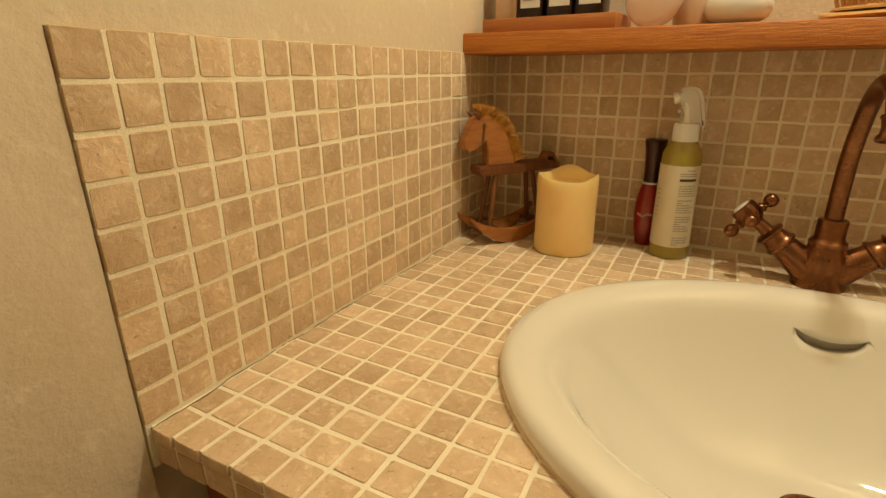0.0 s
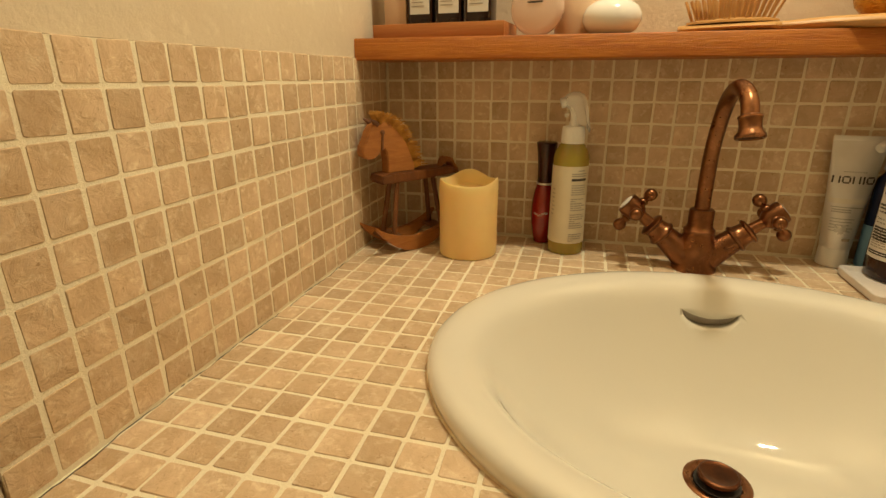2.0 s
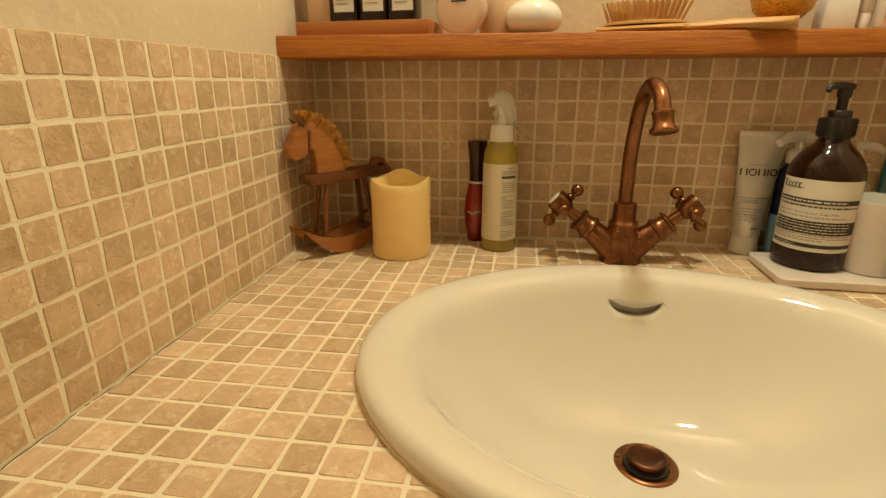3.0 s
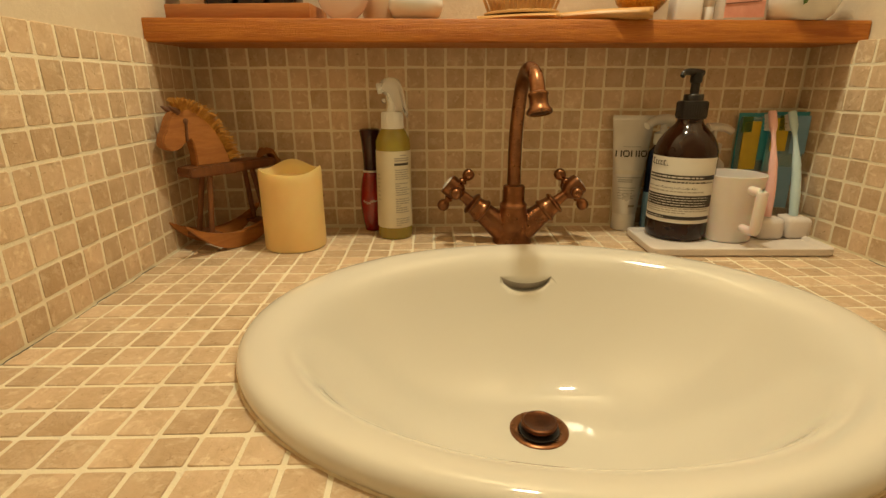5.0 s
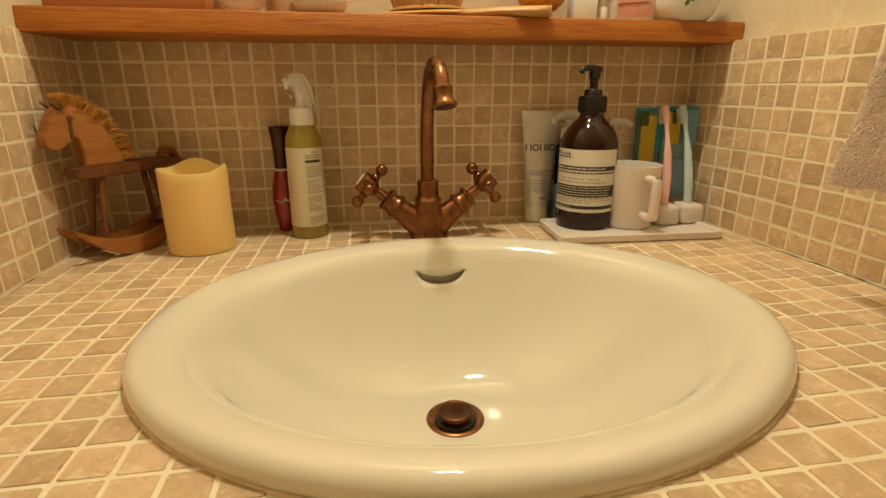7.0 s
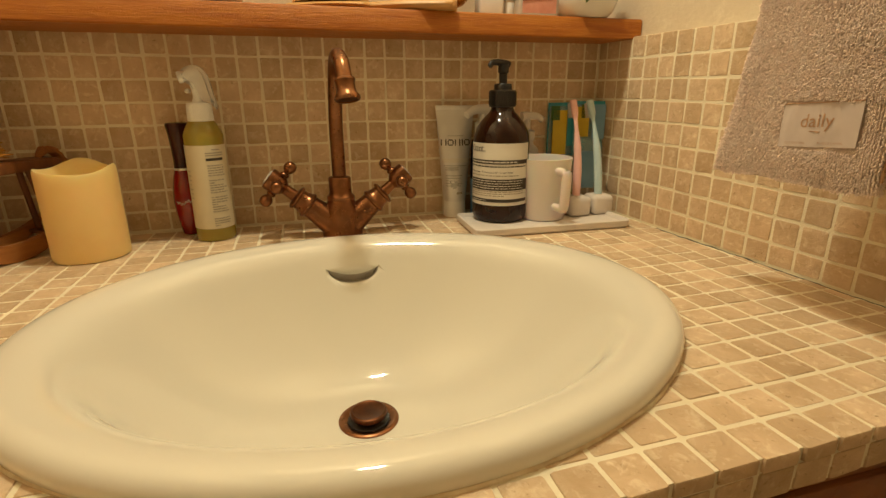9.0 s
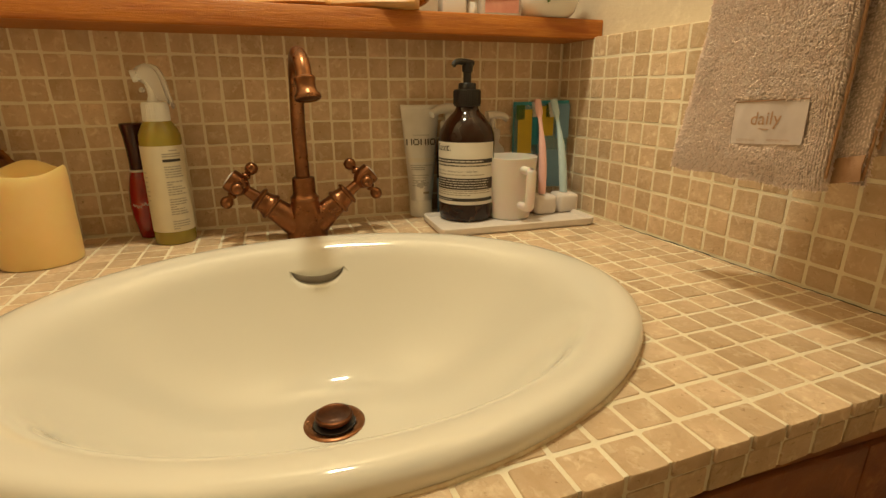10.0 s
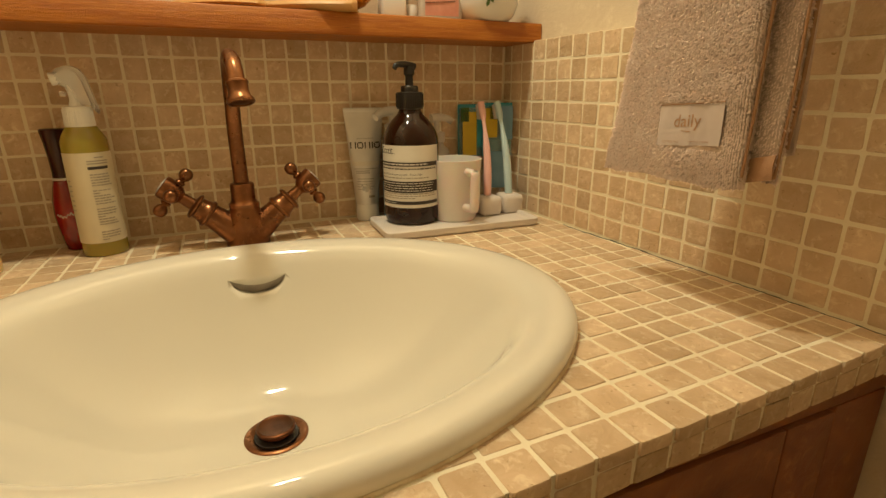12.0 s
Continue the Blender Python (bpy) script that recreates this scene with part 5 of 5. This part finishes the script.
# ---- the towel ----
def towel():
    t = thing("hand_towel", "greyish beige terry towel with a white satin tag", "towel", Matrix.Translation((0.0220, -0.0082, 0.0578)) @ Matrix.Scale(0.94, 4))
    rnd = random.Random(4)

    def sheet(y_a, y_b, z0, z1, x_face, x_back, seed, taper):
        """A soft thick layer: two faces with rounded sides; y_a is its far side, y_b its near side."""
        bm = bmesh.new()
        nz, ny = 60, 36
        loops = []
        for k in range(nz + 1):
            u = k / nz
            z = z0 + (z1 - z0) * u
            far, near = y_a - taper * u, y_b + 0.0 * u
            loop = []
            mid, half = (far + near) / 2, abs(far - near) / 2
            cx, hx = (x_face + x_back) / 2, (x_back - x_face) / 2 * (1.0 if u > 0.04 else 0.6 + 0.4 * u / 0.04)
            for i in range(2 * ny):
                a = 2 * math.pi * i / (2 * ny)
                ca, sa = math.cos(a), math.sin(a)
                px = -math.copysign(abs(sa) ** 0.45, sa) * hx
                py = math.copysign(abs(ca) ** 0.75, ca) * half
                wob = 0.0045 * noise.noise((z * 9, (py + mid) * 16, seed)) + 0.0016 * noise.noise((z * 40, (py + mid) * 60, seed))
                loop.append(bm.verts.new((cx + px + wob, mid + py, z + 0.004 * noise.noise((py * 30, seed, 0)) * (1 - u))))
            loops.append(loop)
        for a, b in zip(loops, loops[1:]):
            for i in range(2 * ny):
                j = (i + 1) % (2 * ny)
                bm.faces.new((a[i], a[j], b[j], b[i]))
        bm.faces.new(loops[0][::-1])
        bm.faces.new(loops[-1])
        bmesh.ops.recalc_face_normals(bm, faces=bm.faces)
        return bm

    def tufts(bm_src, count, seed, size):
        bm_src.faces.ensure_lookup_table()
        faces = [f for f in bm_src.faces if len(f.verts) == 4]
        area = np.cumsum([f.calc_area() for f in faces])
        r = random.Random(seed)
        verts, polys = [], []
        for _ in range(count):
            f = faces[min(int(np.searchsorted(area, r.random() * area[-1])), len(faces) - 1)]
            u, v = r.random(), r.random()
            q = [x.co for x in f.verts]
            p = (q[0] * (1 - u) + q[1] * u) * (1 - v) + (q[3] * (1 - u) + q[2] * u) * v
            n = f.normal
            if p.x < 0.72 and 0.1230 < p.y < 0.1820 and 0.9225 < p.z < 0.9570:
                continue
            p = p + Vector((0, 0.0017 * round(p.y / 0.0017 + r.gauss(0, 0.13)) - p.y, 0))
            lie = 0.8 + 0.8 * noise.noise((p.y * 22, p.z * 16, seed))
            d = (n * r.uniform(0.55, 1.0) + Vector((r.gauss(0, 0.25), r.gauss(0, 0.22) + 0.35 * noise.noise((p.y * 30, p.z * 24, seed + 4)), -lie * r.uniform(0.6, 1.4)))).normalized()
            s = d.cross(Vector((r.random(), r.random(), r.random()))).normalized() * size * 0.19
            w = d.cross(s).normalized() * size * 0.19
            ln = size * r.uniform(0.9, 1.9)
            i = len(verts)
            base, mid_, tip = p - n * 0.0006, p + d * ln * 0.6 + n * size * 0.2, p + d * ln
            for c, g in ((base, 1.0), (mid_, 1.1), (tip, 0.7)):
                verts += [c + s * g, c - s * 0.5 * g + w * g, c - s * 0.5 * g - w * g]
            for a in (0, 3):
                for k in range(3):
                    j = (k + 1) % 3
                    polys.append((i + a + k, i + a + j, i + a + 3 + j, i + a + 3 + k))
            polys.append((i + 6, i + 7, i + 8))
        me = bpy.data.meshes.new("pile")
        me.from_pydata([tuple(v) for v in verts], [], polys)
        me.materials.append(M_PILE)
        for pl in me.polygons:
            pl.use_smooth = True
        ob = new("pile", me)
        ob.parent = t
        return tagged(ob, "looped terry pile", kind="stuff")

    front = sheet(0.2480, 0.1085, 0.8960, 1.32, 0.7120, 0.7290, 1.0, 0.080)
    tufts(front, 115000, 21, 0.00155)
    part("front_layer", front, M_TOWEL_SHADED, t)
    back = sheet(0.1750, 0.0930, 0.9020, 1.32, 0.7310, 0.7450, 7.0, 0.03)
    tufts(back, 32000, 22, 0.0015)
    part("back_layer", back, M_TOWEL_SHADED, t)
    third = sheet(0.1650, 0.0955, 0.9200, 1.32, 0.7465, 0.7545, 12.0, 0.03)
    part("rear_layer", third, M_TOWEL_SHADED, t)

    def band(pts, w, thick, name, material, label=""):
        """A flat woven band along points, w wide in z or y, slightly thick."""
        return part(name, pipe(spline(pts, 40), w, 10, flat=thick), material, t, label)

    band([(0.7190, 0.1070, 0.905), (0.7200, 0.1060, 0.96), (0.7195, 0.1055, 1.03), (0.7200, 0.1060, 1.12), (0.7200, 0.1060, 1.30)], 0.0013, 0.8, "edge_hem", M_HEM, "brown stitched hem")
    band([(0.7330, 0.0925, 0.905), (0.7345, 0.0915, 0.96), (0.7340, 0.0915, 1.03), (0.7345, 0.0915, 1.12), (0.7345, 0.0915, 1.30)], 0.0012, 0.8, "edge_hem", M_HEM)
    band([(0.7430, 0.0940, 0.925), (0.7450, 0.0935, 0.98), (0.7440, 0.0935, 1.05), (0.7450, 0.0935, 1.30)], 0.0015, 0.8, "edge_hem", M_HEM)
    # the bound bottom corner of the back fold
    bm = bmesh.new()
    grid = []
    for i in range(13):
        row = []
        for k in range(9):
            y = 0.1170 - 0.0260 * i / 12
            z = 0.8985 + 0.0175 * k / 8 + 0.0065 * i / 12
            row.append(bm.verts.new((0.7285 + 0.0012 * math.sin(k / 8 * math.pi) * -1 + 0.0012 * noise.noise((y * 90, z * 90, 3)), y, z)))
        grid.append(row)
    for i in range(12):
        for k in range(8):
            bm.faces.new((grid[i][k], grid[i + 1][k], grid[i + 1][k + 1], grid[i][k + 1]))
    hem = part("bottom_hem", bm, M_HEM, t, "brown bound bottom hem")
    hem.modifiers.new("wall", "SOLIDIFY").thickness = 0.0012
    # the satin tag sewn on the front
    def tag_x(u, v):
        y, z = 0.1815 - 0.058 * u, 0.9223 + 0.0313 * v + 0.0039 * u
        return 0.7108 + 0.0045 * noise.noise((z * 9, y * 16, 1.0)) + 0.0009 * noise.noise((u * 3.5, v * 1.2, 8)) + 0.0005 * noise.noise((u * 9, v * 2.5, 3))

    def sewn(name, text, size, y, z):
        """Writing that follows the tag's face."""
        ob = lettering(name, text, size, M_HEM, tag, Matrix(((0, 0, -1, 0), (-1, 0, 0, 0), (0, 1, 0, 0), (0, 0, 0, 1))))
        for p in ob.data.vertices:
            u = (0.1815 - (y - p.co.x)) / 0.058
            zz = z + p.co.y + 0.0672 * (y - p.co.x - 0.1525) * -1
            p.co = (p.co.x - y, zz, 0.0004 - tag_x(u, (zz - 0.9223 - 0.0039 * u) / 0.0313))

    bm = bmesh.new()
    grid = []
    for i in range(41):
        row = []
        for k in range(17):
            u, v = i / 40, k / 16
            y = 0.1815 - 0.0580 * u
            z = 0.9223 + 0.0313 * v + 0.0039 * u + 0.0004 * noise.noise((u * 5, v, 2))
            x = tag_x(u, v)
            row.append(bm.verts.new((x, y, z)))
        grid.append(row)
    for i in range(40):
        for k in range(16):
            bm.faces.new((grid[i][k], grid[i + 1][k], grid[i + 1][k + 1], grid[i][k + 1]))
    tag = part("satin_tag", bm, M_SATIN, t, "white satin tag with brown lettering")
    tag.modifiers.new("wall", "SOLIDIFY").thickness = 0.0006
    sewn("tag_writing", "daily", 0.0135, 0.1530, 0.9425)
    part("tag_line", solid(tag_x(0.5, 0.4) - 0.0006, tag_x(0.5, 0.4), 0.1490, 0.1570, 0.9348, 0.9354), M_HEM, tag)
    for text, y, z in (("COTTON 100%", 0.1665, 0.9270), ("MADE IN JAPAN", 0.1405, 0.9270)):
        sewn("tag_writing", text, 0.0024, y, z)
    part("stitch", pipe([(tag_x(k / 20, 1.0) - 0.0003, 0.1815 - 0.058 * k / 20, 0.9536 + 0.0039 * k / 20) for k in range(21)], 0.0004, 5), M_HEM, tag)
    return t


towel()


def towel_rail():
    r = thing("towel_rail", "slim copper towel rail on the wall", "towel rail", pose(0, 0, 0))
    part("bar", pipe([(0.6990, 0.03, 1.272), (0.6990, 0.24, 1.272)], 0.006, 20), M_BRONZE, r)
    for y in (0.03, 0.24):
        part("bracket", turned((0.6990, y, 1.272), (1, 0, 0), [(0.008, -0.01), (0.008, 0.002), (0.005, 0.006), (0.005, right_x(y) - 0.6990), (0.016, right_x(y) - 0.6980), (0.016, right_x(y) - 0.6850)], 24), M_BRONZE, r)


towel_rail()


# ---- tiles of the walls and the counter ----
X, Y, Z = Vector((1, 0, 0)), Vector((0, 1, 0)), Vector((0, 0, 1))
for r in range(ROWS_UP):
    z0, z1 = ZC + r * PITCH, ZC + (r + 1) * PITCH
    if r == 0:
        z0 += 0.0012
    if r == ROWS_UP - 1:
        z1 += JOINT / 2
    # side wall by the horse: face looks to +x
    for k in range(21):
        y0, y1 = k * PITCH - (JOINT / 2 if k == 0 else 0), min((k + 1) * PITCH, YB - 0.001)
        if y1 - y0 > 0.008:
            lay(splash_left, Vector((0, (y0 + y1) / 2, (z0 + z1) / 2)), Y, Z, y1 - y0 - JOINT, z1 - z0 - JOINT)
    # back wall: face looks to -y
    for k in range(-1, 31):
        x0, x1 = max(0.001, back_x(k)), min(back_x(k + 1), right_x(YB) - 0.001)
        if x1 - x0 > 0.007:
            lay(splash_back, Vector(((x0 + x1) / 2, YB, (z0 + z1) / 2)), X, Z, x1 - x0 - JOINT, z1 - z0 - JOINT)
    # towel side: face looks to -x
    for k in range(21):
        y1, y0 = min(YB - 0.001, right_joint(k)), right_joint(k + 1)
        if y1 > 0.025:
            ym = (y0 + y1) / 2
            drop = 0.0145 * max(0.0, YB - 0.15 - ym)     # the courses sink towards the front
            b0, b1 = max(z0 - drop, ZC + 0.0012), z1 - drop
            lay(splash_right, Vector((right_x(ym), ym, (b0 + b1) / 2)), RIGHT_DIR, Z, y1 - y0 - JOINT, b1 - b0 - JOINT)

for k in range(0, 32):
    x0, x1 = counter_x(k), counter_x(k + 1)
    for j in range(22):
        xm = (x0 + x1) / 2
        y0, y1 = counter_xy(xm, j) - (JOINT / 2 if j == 0 else 0), min(counter_xy(xm, j + 1), YB - 0.001)
        lim = right_x((y0 + y1) / 2) - 0.001
        xb = min(x1, lim)
        if xb - x0 < 0.006 or y1 - y0 < 0.006:
            continue
        cx, cy = (x0 + xb) / 2, (y0 + y1) / 2
        if ((cx - BASIN[0]) / (BA - 0.011)) ** 2 + ((cy - BASIN[1]) / (BB - 0.011)) ** 2 < 1:
            continue
        slope = 0.068 * cx * (1 - cy / YB)
        ex = Vector((1, slope, 0)).normalized()
        lay(counter, Vector((cx, cy, ZC)), ex, Z.cross(ex), xb - x0 - JOINT, y1 - y0 - JOINT)
    x1 = min(x1, right_x(0.02) - 0.001)
    if x1 - x0 > 0.006:
        xm = (x0 + x1) / 2
        ex = Vector((1, 0.068 * xm, 0)).normalized()
        lay(edge_bed, Vector((xm, front_y(xm) + 0.0012, 0.7823)), ex, Z, x1 - x0 - JOINT, 0.0160)
